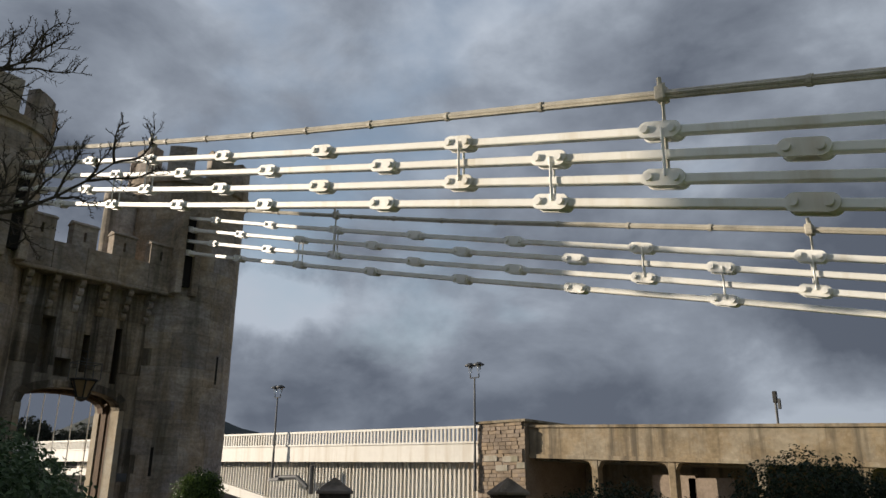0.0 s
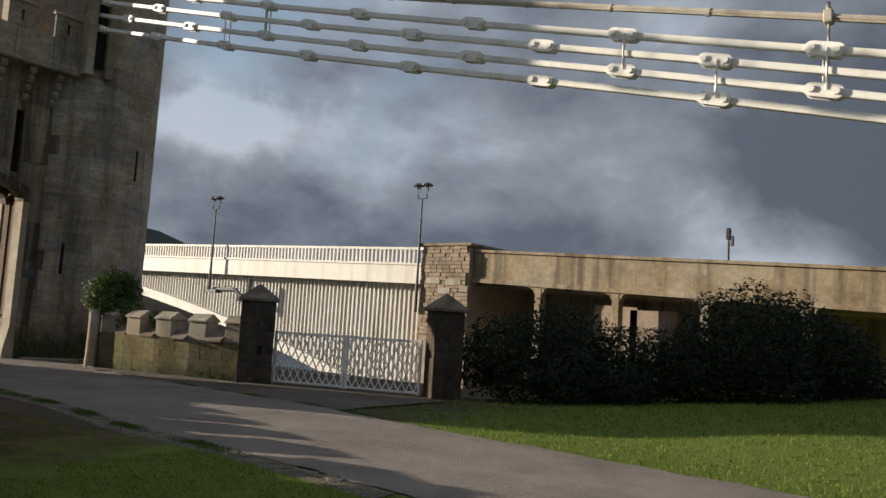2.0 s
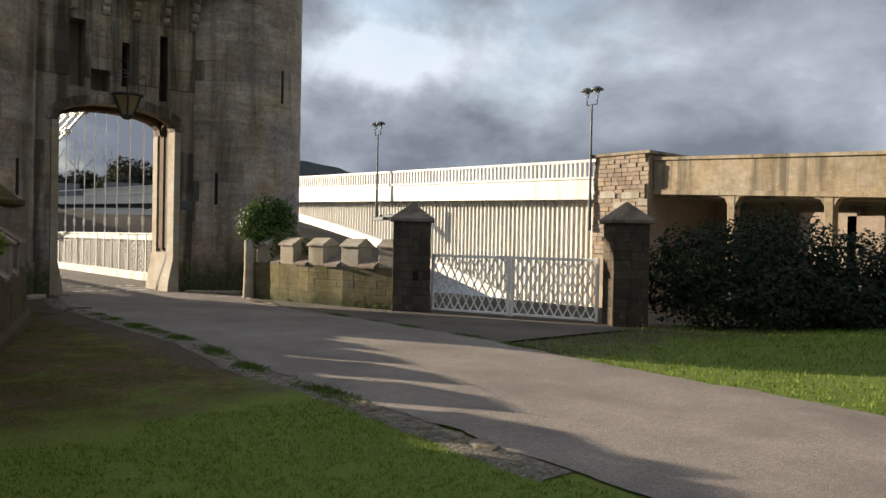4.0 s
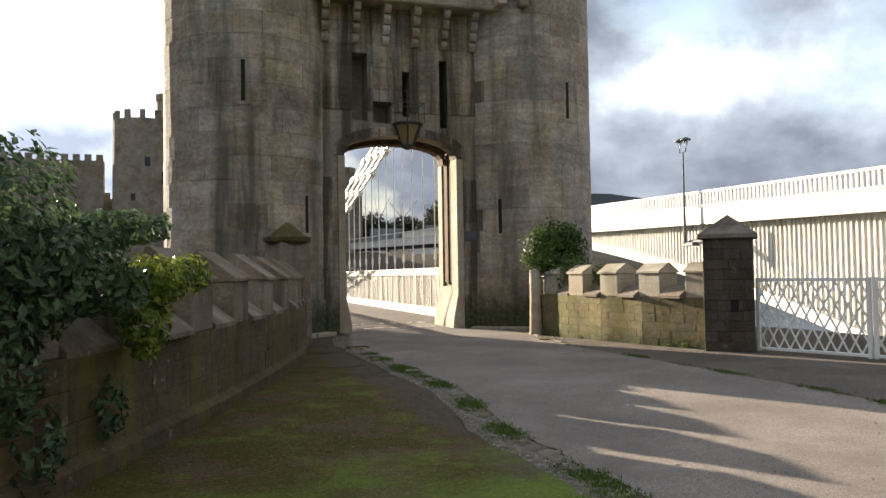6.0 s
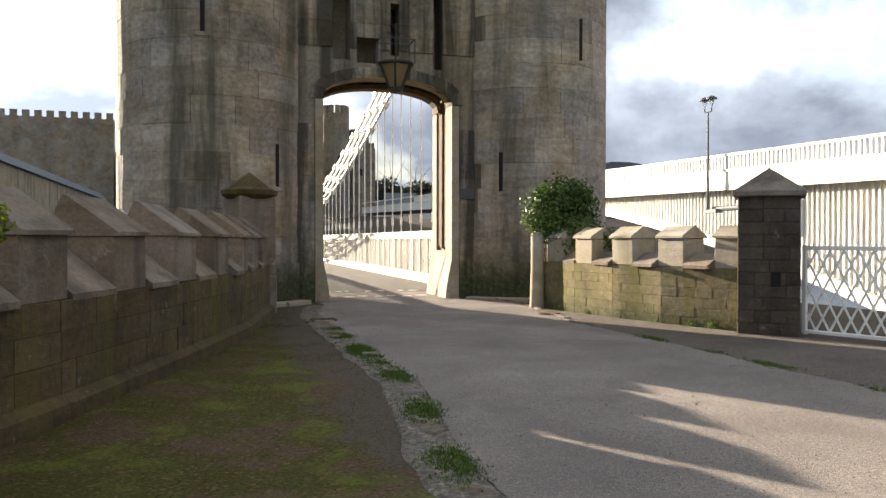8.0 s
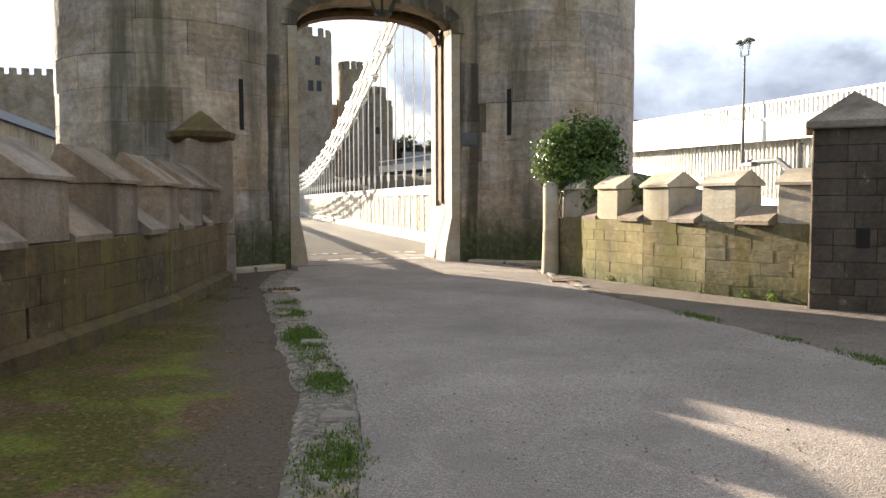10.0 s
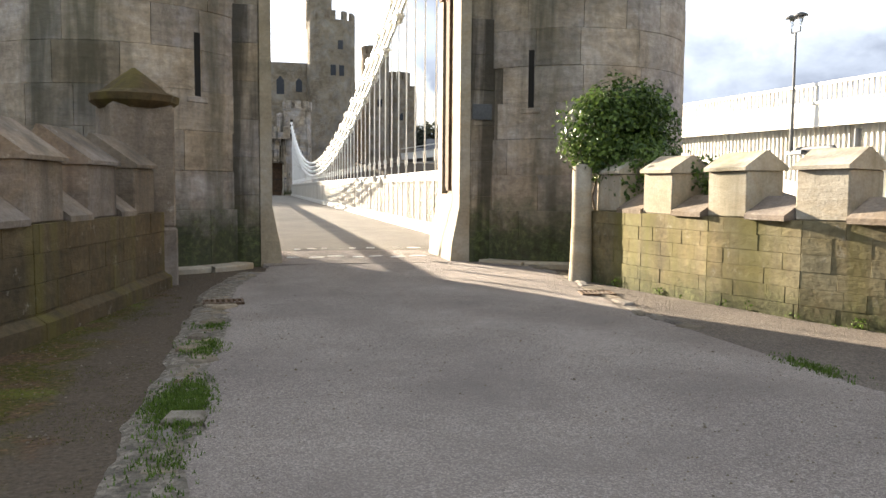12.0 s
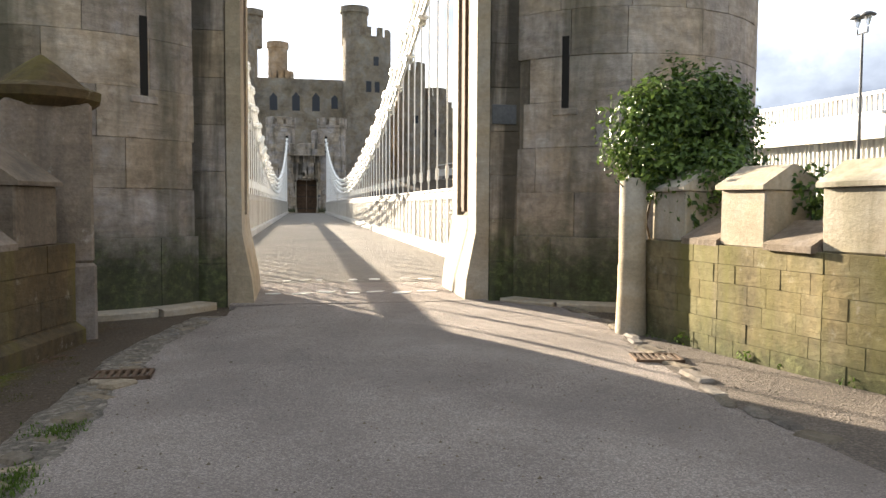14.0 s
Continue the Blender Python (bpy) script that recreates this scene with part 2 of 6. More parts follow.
WALLSTONE = material("mossy_wall_stone", (0.098, 0.085, 0.049), (0.285, 0.250, 0.150), grain=15, blotch=1.4, rough=0.95, bump=0.8, dist=0.016, vary=0.1, streak=(0.150, 0.138, 0.040), growth=((0.060, 0.064, 0.026), 0.3, 0.3), bed=0.28, reach=(0.45, 0.61), narrow=1.6)
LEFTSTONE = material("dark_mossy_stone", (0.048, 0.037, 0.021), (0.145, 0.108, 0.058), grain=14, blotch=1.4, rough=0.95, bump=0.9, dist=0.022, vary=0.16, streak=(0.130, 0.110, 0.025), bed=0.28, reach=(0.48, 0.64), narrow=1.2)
COPING = material("pale_coping_stone", (0.29, 0.26, 0.205), (0.49, 0.45, 0.375), grain=34, blotch=2.4, rough=0.92, bump=0.7, dist=0.012, vary=0.1, streak=(0.20, 0.185, 0.12), bed=0.1)
COPING_DARK = material("grey_coping_stone", (0.135, 0.112, 0.092), (0.30, 0.255, 0.212), grain=28, blotch=2.0, rough=0.92, bump=0.9, dist=0.018, vary=0.12, streak=(0.090, 0.074, 0.056), bed=0.2)
PIER = material("dark_pier_stone", (0.045, 0.037, 0.030), (0.12, 0.098, 0.078), grain=22, blotch=2.5, rough=0.95, bump=0.6, dist=0.015, vary=0.22, bed=0.12)
CONCRETE = material("viaduct_concrete", (0.20, 0.165, 0.115), (0.40, 0.34, 0.25), grain=5, blotch=0.8, bump=0.5, dist=0.03, streak=(0.10, 0.082, 0.058), bed=0.1)
PYLON = material("pylon_brick", (0.195, 0.150, 0.108), (0.37, 0.292, 0.218), grain=9, blotch=1.0, bump=0.5, vary=0.2)
CASTLE = material("castle_rubble", (0.19, 0.165, 0.138), (0.44, 0.39, 0.325), grain=0.9, blotch=0.3, rough=0.95, bump=1.0, dist=0.35, bed=0.1)
WHITE = material("cream_paint", (0.79, 0.77, 0.71), (0.88, 0.87, 0.83), grain=8, blotch=0.7, rough=0.42, bump=0.08, vary=0.03, streak=(0.64, 0.58, 0.47), reach=(0.56, 0.74))
ROADWHITE = material("white_bridge_paint", (0.62, 0.595, 0.54), (0.74, 0.715, 0.66), grain=3, blotch=0.3, rough=0.5, bump=0.05, streak=(0.56, 0.51, 0.43))
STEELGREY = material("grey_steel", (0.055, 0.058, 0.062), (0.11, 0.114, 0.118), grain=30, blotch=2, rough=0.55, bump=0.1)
DARKIRON = material("dark_iron", (0.02, 0.02, 0.02), (0.05, 0.047, 0.043), grain=40, blotch=4, rough=0.55, bump=0.2)
RUST = material("rusted_timber", (0.05, 0.032, 0.02), (0.16, 0.10, 0.06), grain=16, blotch=3, rough=0.9, bump=0.8)
CABLE = material("weathered_cable", (0.33, 0.295, 0.23), (0.62, 0.575, 0.485), grain=40, blotch=3, rough=0.55, bump=0.3)
TARMAC = material("worn_tarmac", (0.180, 0.151, 0.131), (0.362, 0.309, 0.270), grain=60, blotch=0.6, rough=0.92, bump=1.0, dist=0.010, coarse=130, speckle=130, streak=(0.185, 0.156, 0.136), reach=(0.46, 0.72), narrow=0.75)
PAVING = material("dark_verge_tarmac", (0.098, 0.080, 0.064), (0.20, 0.166, 0.135), grain=50, blotch=0.9, rough=0.95, bump=1.0, dist=0.015, coarse=80, speckle=80)
DECK = material("bridge_deck_tarmac", (0.125, 0.11, 0.09), (0.215, 0.19, 0.158), grain=50, blotch=0.5, rough=0.9, bump=0.9, dist=0.010, coarse=110, speckle=110)
KERB = material("kerb_stone", (0.12, 0.105, 0.085), (0.27, 0.24, 0.20), grain=30, blotch=5, rough=0.95, bump=1.0, dist=0.03, vary=0.25, bed=0.2)
RAILWHITE = material("weathered_rail_paint", (0.42, 0.40, 0.36), (0.56, 0.535, 0.485), grain=6, blotch=0.8, rough=0.55, bump=0.1, streak=(0.36, 0.32, 0.26))
RUBBLE = material("broken_kerb_bed", (0.10, 0.085, 0.065), (0.27, 0.235, 0.19), grain=45, blotch=9, rough=0.95, bump=1.0, dist=0.03, coarse=28, speckle=28)
# near-white colour carries the sunlight of bright spots on the gateway floor
SUN_SPOT_SETT = material("sun_spot_sett", (0.66, 0.63, 0.56), (0.82, 0.80, 0.74), grain=30, blotch=5, rough=0.7, bump=0.3, dist=0.008, vary=0.1)
BARK = material("bark", (0.035, 0.028, 0.02), (0.10, 0.08, 0.06), grain=30, blotch=4, rough=0.95, bump=0.9, dist=0.02)
WATER = material("estuary_water", (0.10, 0.12, 0.13), (0.14, 0.16, 0.17), grain=2, blotch=0.3, rough=0.15, bump=0.25, dist=0.05, spec=0.5)
HILL = material("far_hill", (0.035, 0.045, 0.05), (0.06, 0.07, 0.065), grain=0.05, blotch=0.01, rough=1.0)
HOUSEWALL = material("pale_render", (0.55, 0.53, 0.49), (0.72, 0.70, 0.66), grain=2, blotch=0.4)
SLATE = material("slate_roof", (0.07, 0.075, 0.085), (0.15, 0.155, 0.165), grain=5, blotch=0.7)


def leaf_material(name, dark, light, gloss=0.4):
    m = bpy.data.materials.new(name)
    m.use_nodes = True
    nd, link = nodes_of(m.node_tree)
    geo = nd("ShaderNodeNewGeometry")
    r = ramp(nd, [(0.0, dark), (1.0, light)])
    link(geo.outputs["Random Per Island"], r.inputs[0])
    p = nd("ShaderNodeBsdfPrincipled", Roughness=gloss)
    p.inputs["Specular IOR Level"].default_value = 0.22
    link(r.outputs[0], p.inputs["Base Color"])
    t = nd("ShaderNodeBsdfTranslucent")
    link(r.outputs[0], t.inputs[0])
    mx = nd("ShaderNodeMixShader"); mx.inputs[0].default_value = 0.25
    link(p.outputs[0], mx.inputs[1]); link(t.outputs[0], mx.inputs[2])
    o = nd("ShaderNodeOutputMaterial")
    link(mx.outputs[0], o.inputs[0])
    return m


IVY = leaf_material("ivy_leaf", (0.020, 0.045, 0.010), (0.15, 0.225, 0.050), 0.36)
LAUREL = leaf_material("bush_leaf", (0.034, 0.062, 0.028), (0.115, 0.170, 0.080), 0.45)
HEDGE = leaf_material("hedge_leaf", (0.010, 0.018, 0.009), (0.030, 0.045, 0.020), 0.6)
YELLOWIVY = leaf_material("yellow_ivy_leaf", (0.045, 0.08, 0.014), (0.26, 0.30, 0.045), 0.5)
TUFT = leaf_material("tuft_blade", (0.045, 0.085, 0.012), (0.125, 0.19, 0.032), 0.7)
GRASS = leaf_material("grass_blade", (0.095, 0.155, 0.019), (0.255, 0.335, 0.058), 0.75)
MOSSY = leaf_material("moss_tuft", (0.032, 0.034, 0.006), (0.104, 0.110, 0.017), 0.9)
FARTREE = leaf_material("far_tree", (0.02, 0.026, 0.018), (0.05, 0.055, 0.04), 0.8)


def ground_material():
    m = bpy.data.materials.new("lawn_and_earth")
    m.use_nodes = True
    nd, link = nodes_of(m.node_tree)
    geo = nd("ShaderNodeNewGeometry")
    sp = nd("ShaderNodeSeparateXYZ")
    link(geo.outputs["Position"], sp.inputs[0])
    a = nd("ShaderNodeTexNoise", Scale=0.9, Detail=7.0, Roughness=0.65)
    b = nd("ShaderNodeTexNoise", Scale=35.0, Detail=4.0, Roughness=0.7)
    c = nd("ShaderNodeTexNoise", Scale=1.2, Detail=8.0, Roughness=0.68)
    for n in (a, b, c):
        link(geo.outputs["Position"], n.inputs["Vector"])
    lawn = ramp(nd, [(0.3, (0.074, 0.108, 0.015)), (0.7, (0.174, 0.220, 0.040))])
    earth = ramp(nd, [(0.3, (0.042, 0.026, 0.014)), (0.7, (0.150, 0.096, 0.056))])
    moss = ramp(nd, [(0.3, (0.032, 0.029, 0.006)), (0.7, (0.098, 0.089, 0.016))])
    for r in (lawn, earth, moss):
        link(b.outputs[0], r.inputs[0])
    # earth and moss in the worn corner beside the wall, lawn elsewhere
    mo = ramp(nd, [(0.43, 0.0), (0.50, 1.0)])
    link(c.outputs[0], mo.inputs[0])
    m1 = nd("ShaderNodeMix"); m1.data_type = "RGBA"
    link(mo.outputs[0], m1.inputs[0]); link(earth.outputs[0], m1.inputs[6]); link(moss.outputs[0], m1.inputs[7])
    # brighter cushions of moss, and dead leaves
    bright = ramp(nd, [(0.3, (0.055, 0.068, 0.009)), (0.7, (0.145, 0.163, 0.022))])
    link(b.outputs[0], bright.inputs[0])
    bp = nd("ShaderNodeTexNoise", Scale=1.7, Detail=5.0, Roughness=0.6, Distortion=0.5)
    link(geo.outputs["Position"], bp.inputs["Vector"])
    br = ramp(nd, [(0.53, 0.0), (0.64, 0.85)])
    link(bp.outputs[0], br.inputs[0])
    m4 = nd("ShaderNodeMix"); m4.data_type = "RGBA"
    link(br.outputs[0], m4.inputs[0]); link(m1.outputs[2], m4.inputs[6]); link(bright.outputs[0], m4.inputs[7])
    lv = nd("ShaderNodeTexVoronoi", Scale=48.0)
    link(geo.outputs["Position"], lv.inputs["Vector"])
    ls = nd("ShaderNodeSeparateColor")
    link(lv.outputs["Color"], ls.inputs[0])
    lr = ramp(nd, [(0.86, 0.0), (0.90, 0.6)])
    link(ls.outputs[0], lr.inputs[0])
    dead = ramp(nd, [(0.0, (0.10, 0.045, 0.018)), (1.0, (0.25, 0.16, 0.085))])
    link(ls.outputs[1], dead.inputs[0])
    m5 = nd("ShaderNodeMix"); m5.data_type = "RGBA"
    link(lr.outputs[0], m5.inputs[0]); link(m4.outputs[2], m5.inputs[6]); link(dead.outputs[0], m5.inputs[7])
    m1 = m5
    # trodden pale earth beside the road
    trod = ramp(nd, [(0.3, (0.054, 0.041, 0.029)), (0.7, (0.130, 0.101, 0.072))])
    link(b.outputs[0], trod.inputs[0])
    tx = nd("ShaderNodeMath"); tx.operation = "MULTIPLY_ADD"; tx.inputs[1].default_value = 2.2
    link(c.outputs[0], tx.inputs[0]); link(sp.outputs["X"], tx.inputs[2])
    tr = nd("ShaderNodeMapRange"); tr.interpolation_type = "SMOOTHSTEP"
    tr.inputs[1].default_value, tr.inputs[2].default_value = -2.05, -1.75
    link(tx.outputs[0], tr.inputs[0])
    m3 = nd("ShaderNodeMix"); m3.data_type = "RGBA"
    link(tr.outputs[0], m3.inputs[0]); link(m1.outputs[2], m3.inputs[6]); link(trod.outputs[0], m3.inputs[7])
    m1 = m3
    wob = nd("ShaderNodeMath"); wob.operation = "MULTIPLY_ADD"; wob.inputs[1].default_value = 5.0
    link(a.outputs[0], wob.inputs[0]); link(sp.outputs["Y"], wob.inputs[2])
    w = nd("ShaderNodeMapRange"); w.interpolation_type = "SMOOTHSTEP"
    w.inputs[1].default_value, w.inputs[2].default_value = -12.3, -10.3
    link(wob.outputs[0], w.inputs[0])
    m2 = nd("ShaderNodeMix"); m2.data_type = "RGBA"
    link(w.outputs[0], m2.inputs[0]); link(lawn.outputs[0], m2.inputs[6]); link(m1.outputs[2], m2.inputs[7])
    p = nd("ShaderNodeBsdfPrincipled", Roughness=0.95)
    p.inputs["Specular IOR Level"].default_value = 0.2
    link(m2.outputs[2], p.inputs["Base Color"])
    bm_ = nd("ShaderNodeBump", Strength=0.8, Distance=0.03)
    link(b.outputs[0], bm_.inputs["Height"])
    link(bm_.outputs[0], p.inputs["Normal"])
    o = nd("ShaderNodeOutputMaterial")
    link(p.outputs[0], o.inputs[0])
    return m


GROUND = ground_material()


def plain(name, colour, rough=0.5, metal=0.0, trans=0.0):
    m = bpy.data.materials.new(name)
    m.use_nodes = True
    nd, link = nodes_of(m.node_tree)
    p = nd("ShaderNodeBsdfPrincipled", Roughness=rough, Metallic=metal)
    p.inputs["Base Color"].default_value = (*colour, 1)
    p.inputs["Transmission Weight"].default_value = trans
    o = nd("ShaderNodeOutputMaterial")
    link(p.outputs[0], o.inputs[0])
    return m


AMBERGLASS = plain("dusty_lantern_glass", (0.42, 0.30, 0.16), 0.35, 0.0, 0.5)
LAMPGLASS = plain("clear_lamp_glass", (0.8, 0.82, 0.85), 0.1, 0.0, 0.8)
# near-black colour that stands for the shade inside holes and slots
HOLE_SHADE = plain("hole_shade_black", (0.012, 0.010, 0.008), 0.95)
DARKGLASS = plain("dark_window", (0.02, 0.022, 0.026), 0.15)

# ---- mesh helpers ----


def rest_matrix(ob):
    m = ob.matrix_basis.copy()
    return rest_matrix(ob.parent) @ ob.matrix_parent_inverse @ m if ob.parent else m


def link_part(name, data, parent, m=None, label=""):
    """A mesh object at the world pose m under parent."""
    ob = new(name, data)
    if parent:
        ob.parent = parent
        ob.matrix_parent_inverse = rest_matrix(parent).inverted()
    if m is not None:
        ob.matrix_basis = m
    if label:
        ob["label"] = label
    return ob


def finish(bm, name, mat, smooth=False):
    me = bpy.data.meshes.new(name)
    bmesh.ops.recalc_face_normals(bm, faces=bm.faces)
    if smooth:
        for f in bm.faces:
            f.smooth = True
    bm.to_mesh(me)
    bm.free()
    me.materials.append(mat)
    return me


def part(name, bm, mat, parent=None, label="", smooth=False):
    return link_part(name, finish(bm, name, mat, smooth), parent, None, label)


def thing(name, x, y, z, label, category, group="", kind="", rz=0.0):
    ob = new(name)
    ob.empty_display_size = 0.2
    ob.matrix_basis = pose(x, y, z, 0, 0, rz)
    return tagged(ob, label, category, group, kind)


def add_box(bm, x0, x1, y0, y1, z0, z1, c=0.0, m=None):
    """A box, its edges cut by c."""
    if c <= 0:
        vs = [bm.verts.new((x, y, z)) for z in (z0, z1) for y in (y0, y1) for x in (x0, x1)]
        for f in ((0, 2, 3, 1), (4, 5, 7, 6), (0, 1, 5, 4), (2, 6, 7, 3), (0, 4, 6, 2), (1, 3, 7, 5)):
            bm.faces.new([vs[i] for i in f])
        made = vs
    else:
        made = []
        v = {}
        xs, ys, zs = (x0, x1), (y0, y1), (z0, z1)
        for i in (0, 1):
            for j in (0, 1):
                for k in (0, 1):
                    sx, sy, sz = (c if i == 0 else -c), (c if j == 0 else -c), (c if k == 0 else -c)
                    for ax, p in (("x", (xs[i], ys[j] + sy, zs[k] + sz)), ("y", (xs[i] + sx, ys[j], zs[k] + sz)), ("z", (xs[i] + sx, ys[j] + sy, zs[k]))):
                        v[i, j, k, ax] = bm.verts.new(p)
                        made.append(v[i, j, k, ax])
        for i in (0, 1):
            bm.faces.new([v[i, j, k, "x"] for j, k in ((0, 0), (1, 0), (1, 1), (0, 1))])
            bm.faces.new([v[j, i, k, "y"] for j, k in ((0, 0), (1, 0), (1, 1), (0, 1))])
            bm.faces.new([v[j, k, i, "z"] for j, k in ((0, 0), (1, 0), (1, 1), (0, 1))])
        for a in (0, 1):
            for b in (0, 1):
                bm.faces.new([v[a, b, 0, "x"], v[a, b, 1, "x"], v[a, b, 1, "y"], v[a, b, 0, "y"]])
                bm.faces.new([v[a, 0, b, "x"], v[a, 1, b, "x"], v[a, 1, b, "z"], v[a, 0, b, "z"]])
                bm.faces.new([v[0, a, b, "y"], v[1, a, b, "y"], v[1, a, b, "z"], v[0, a, b, "z"]])
                for k in (0, 1):
                    bm.faces.new([v[a, b, k, "x"], v[a, b, k, "y"], v[a, b, k, "z"]])
    if m is not None:
        bmesh.ops.transform(bm, matrix=m, verts=made)
    return made


def box(x0, x1, y0, y1, z0, z1, c=0.0, m=None):
    bm = bmesh.new()
    add_box(bm, x0, x1, y0, y1, z0, z1, c, m)
    return bm


def add_prism(bm, profile, x0, x1, m=None):
    """A profile of (y, z) drawn out along x."""
    a = [bm.verts.new((x0, y, z)) for y, z in profile]
    b = [bm.verts.new((x1, y, z)) for y, z in profile]
    n = len(profile)
    bm.faces.new(a)
    bm.faces.new(b[::-1])
    for i in range(n):
        bm.faces.new((a[i], a[(i + 1) % n], b[(i + 1) % n], b[i]))
    if m is not None:
        bmesh.ops.transform(bm, matrix=m, verts=a + b)


def add_outline(bm, outline, y0, y1, m=None):
    """An outline of (x, z) drawn out along y."""
    a = [bm.verts.new((x, y0, z)) for x, z in outline]
    b = [bm.verts.new((x, y1, z)) for x, z in outline]
    n = len(outline)
    bm.faces.new(a)
    bm.faces.new(b[::-1])
    for i in range(n):
        bm.faces.new((a[i], a[(i + 1) % n], b[(i + 1) % n], b[i]))
    if m is not None:
        bmesh.ops.transform(bm, matrix=m, verts=a + b)


def add_tube(bm, p, q, r0, r1=None, sides=8):
    """A round bar from p to q."""
    p, q = Vector(p), Vector(q)
    r1 = r0 if r1 is None else r1
    turn = (q - p).to_track_quat("Z", "Y").to_matrix()
    rings = []
    for c, r in ((p, r0), (q, r1)):
        rings.append([bm.verts.new(c + turn @ Vector((r * math.cos(2 * math.pi * i / sides), r * math.sin(2 * math.pi * i / sides), 0))) for i in range(sides)])
    for i in range(sides):
        bm.faces.new((rings[0][i], rings[0][(i + 1) % sides], rings[1][(i + 1) % sides], rings[1][i]))
    bm.faces.new(rings[0][::-1])
    bm.faces.new(rings[1])


def add_lathe(bm, profile, x=0.0, y=0.0, sides=24):
    """A profile of (r, z) turned about an upright axis."""
    rings = [[bm.verts.new((x + max(r, 1e-4) * math.cos(2 * math.pi * i / sides), y + max(r, 1e-4) * math.sin(2 * math.pi * i / sides), z)) for i in range(sides)] for r, z in profile]
    for a, b in zip(rings, rings[1:]):
        for i in range(sides):
            bm.faces.new((a[i], a[(i + 1) % sides], b[(i + 1) % sides], b[i]))
    bm.faces.new(rings[0][::-1])
    bm.faces.new(rings[-1])


def lathe(profile, x=0.0, y=0.0, sides=24):
    bm = bmesh.new()
    add_lathe(bm, profile, x, y, sides)
    return bm


def mesh_from(name, verts, faces, mat):
    me = bpy.data.meshes.new(name)
    me.from_pydata(verts, [], faces)
    me.materials.append(mat)
    return me

# ---- ground, road, water ----
CX = -0.2                                # middle of the gateway


def smooth01(a, b, v):
    t = min(1.0, max(0.0, (v - a) / (b - a)))
    return t * t * (3 - 2 * t)


def ground_z(x, y):
    z = 0.03 + 0.42 * smooth01(-6.5, -11.5, x) * smooth01(-18.0, -24.5, y)
    z += 0.42 * smooth01(2.2, 5.5, x) * smooth01(-13.5, -20.5, y)
    z += 0.02 * noise.noise((x * 0.5, y * 0.5, 0))
    bank = max(smooth01(1.2, 5.5, y), smooth01(8.5, 13.0, x) * smooth01(-13.0, -9.0, y), smooth01(-8.5, -12.5, x) * smooth01(-9.0, -4.0, y))
    far = smooth01(97.0, 104.0, y)
    z = z * (1 - bank * (1 - far)) - 6.0 * bank * (1 - far)
    if y > 104:
        z += 6 * smooth01(104, 125, y) * smooth01(8.0, 12.0, abs(x))
    return z


def span(lo, hi, near_lo, near_hi, step):
    """Coordinates that are close together near the path and grow apart towards the horizon."""
    mid = [near_lo + i * step for i in range(int((near_hi - near_lo) / step) + 1)]
    out_hi, out_lo, s = [], [], step
    v = mid[-1]
    while v < hi:
        s *= 1.25
        v += s
        out_hi.append(v)
    s, v = step, mid[0]
    while v > lo:
        s *= 1.25
        v -= s
        out_lo.append(v)
    return out_lo[::-1] + mid + out_hi


gx, gy = span(-2500, 2500, -14, 22, 0.45), span(-2500, 2500, -28, 8, 0.45)
gverts = [(x, y, ground_z(x, y)) for y in gy for x in gx]
nx = len(gx)
gfaces = [(j * nx + i, j * nx + i + 1, (j + 1) * nx + i + 1, (j + 1) * nx + i) for j in range(len(gy) - 1) for i in range(nx - 1)]
ground = new("ground", mesh_from("ground", gverts, gfaces, GROUND))
for poly in ground.data.polygons:
    poly.use_smooth = True
tagged(ground, "uneven lawn, moss and bare earth with a river bank", "ground", kind="structure")

water = new("water", mesh_from("water", [(-900, 4, -3.2), (900, 4, -3.2), (900, 97, -3.2), (-900, 97, -3.2), (8.8, -13, -3.2), (900, -13, -3.2), (900, 4, -3.2), (8.8, 4, -3.2)], [(0, 1, 2, 3), (4, 5, 6, 7)], WATER))
tagged(water, "grey rippled estuary water under the bridges", "water", kind="structure")


def strip(name, left, right, y0, y1, z, mat, step=0.25, rag=0.06, seed=0.0):
    """A ribbon of paving along y with ragged edges."""
    n = int((y1 - y0) / step)
    verts, faces = [], []
    for j in range(n + 1):
        y = y0 + (y1 - y0) * j / n
        a = left(y) + rag * noise.noise((y * 1.7, seed, 1.0)) + rag * 0.5 * noise.noise((y * 6.1, seed, 4.0))
        b = right(y) + rag * noise.noise((y * 1.7, seed, 7.0)) + rag * 0.5 * noise.noise((y * 6.1, seed, 9.0))
        for i in range(7):
            t = i / 6
            x = a + (b - a) * t
            verts.append((x, y, z + 0.012 * noise.noise((x * 0.7, y * 0.5, 3)) - (0.02 if i in (0, 6) else 0)))
    for j in range(n):
        for i in range(6):
            faces.append((j * 7 + i, j * 7 + i + 1, j * 7 + i + 8, j * 7 + i + 7))
    ob = new(name, mesh_from(name, verts, faces, mat))
    return ob


def right_wall_x(y):
    return 2.33 + 0.2 * (-2.6 - y) + 0.012 * (-2.6 - y) ** 2


def road_left(y):
    return -2.12 + 0.38 * smooth01(-3.2, -0.2, y) - 0.38 * smooth01(-9.5, -13.0, y) - 0.06 * max(0, -14 - y)


def road_right(y):
    return 1.74 + 0.5 * smooth01(-5.5, -2.0, y) - 0.50 * smooth01(-11.0, -15.5, y) - 0.08 * max(0, -15.5 - y)


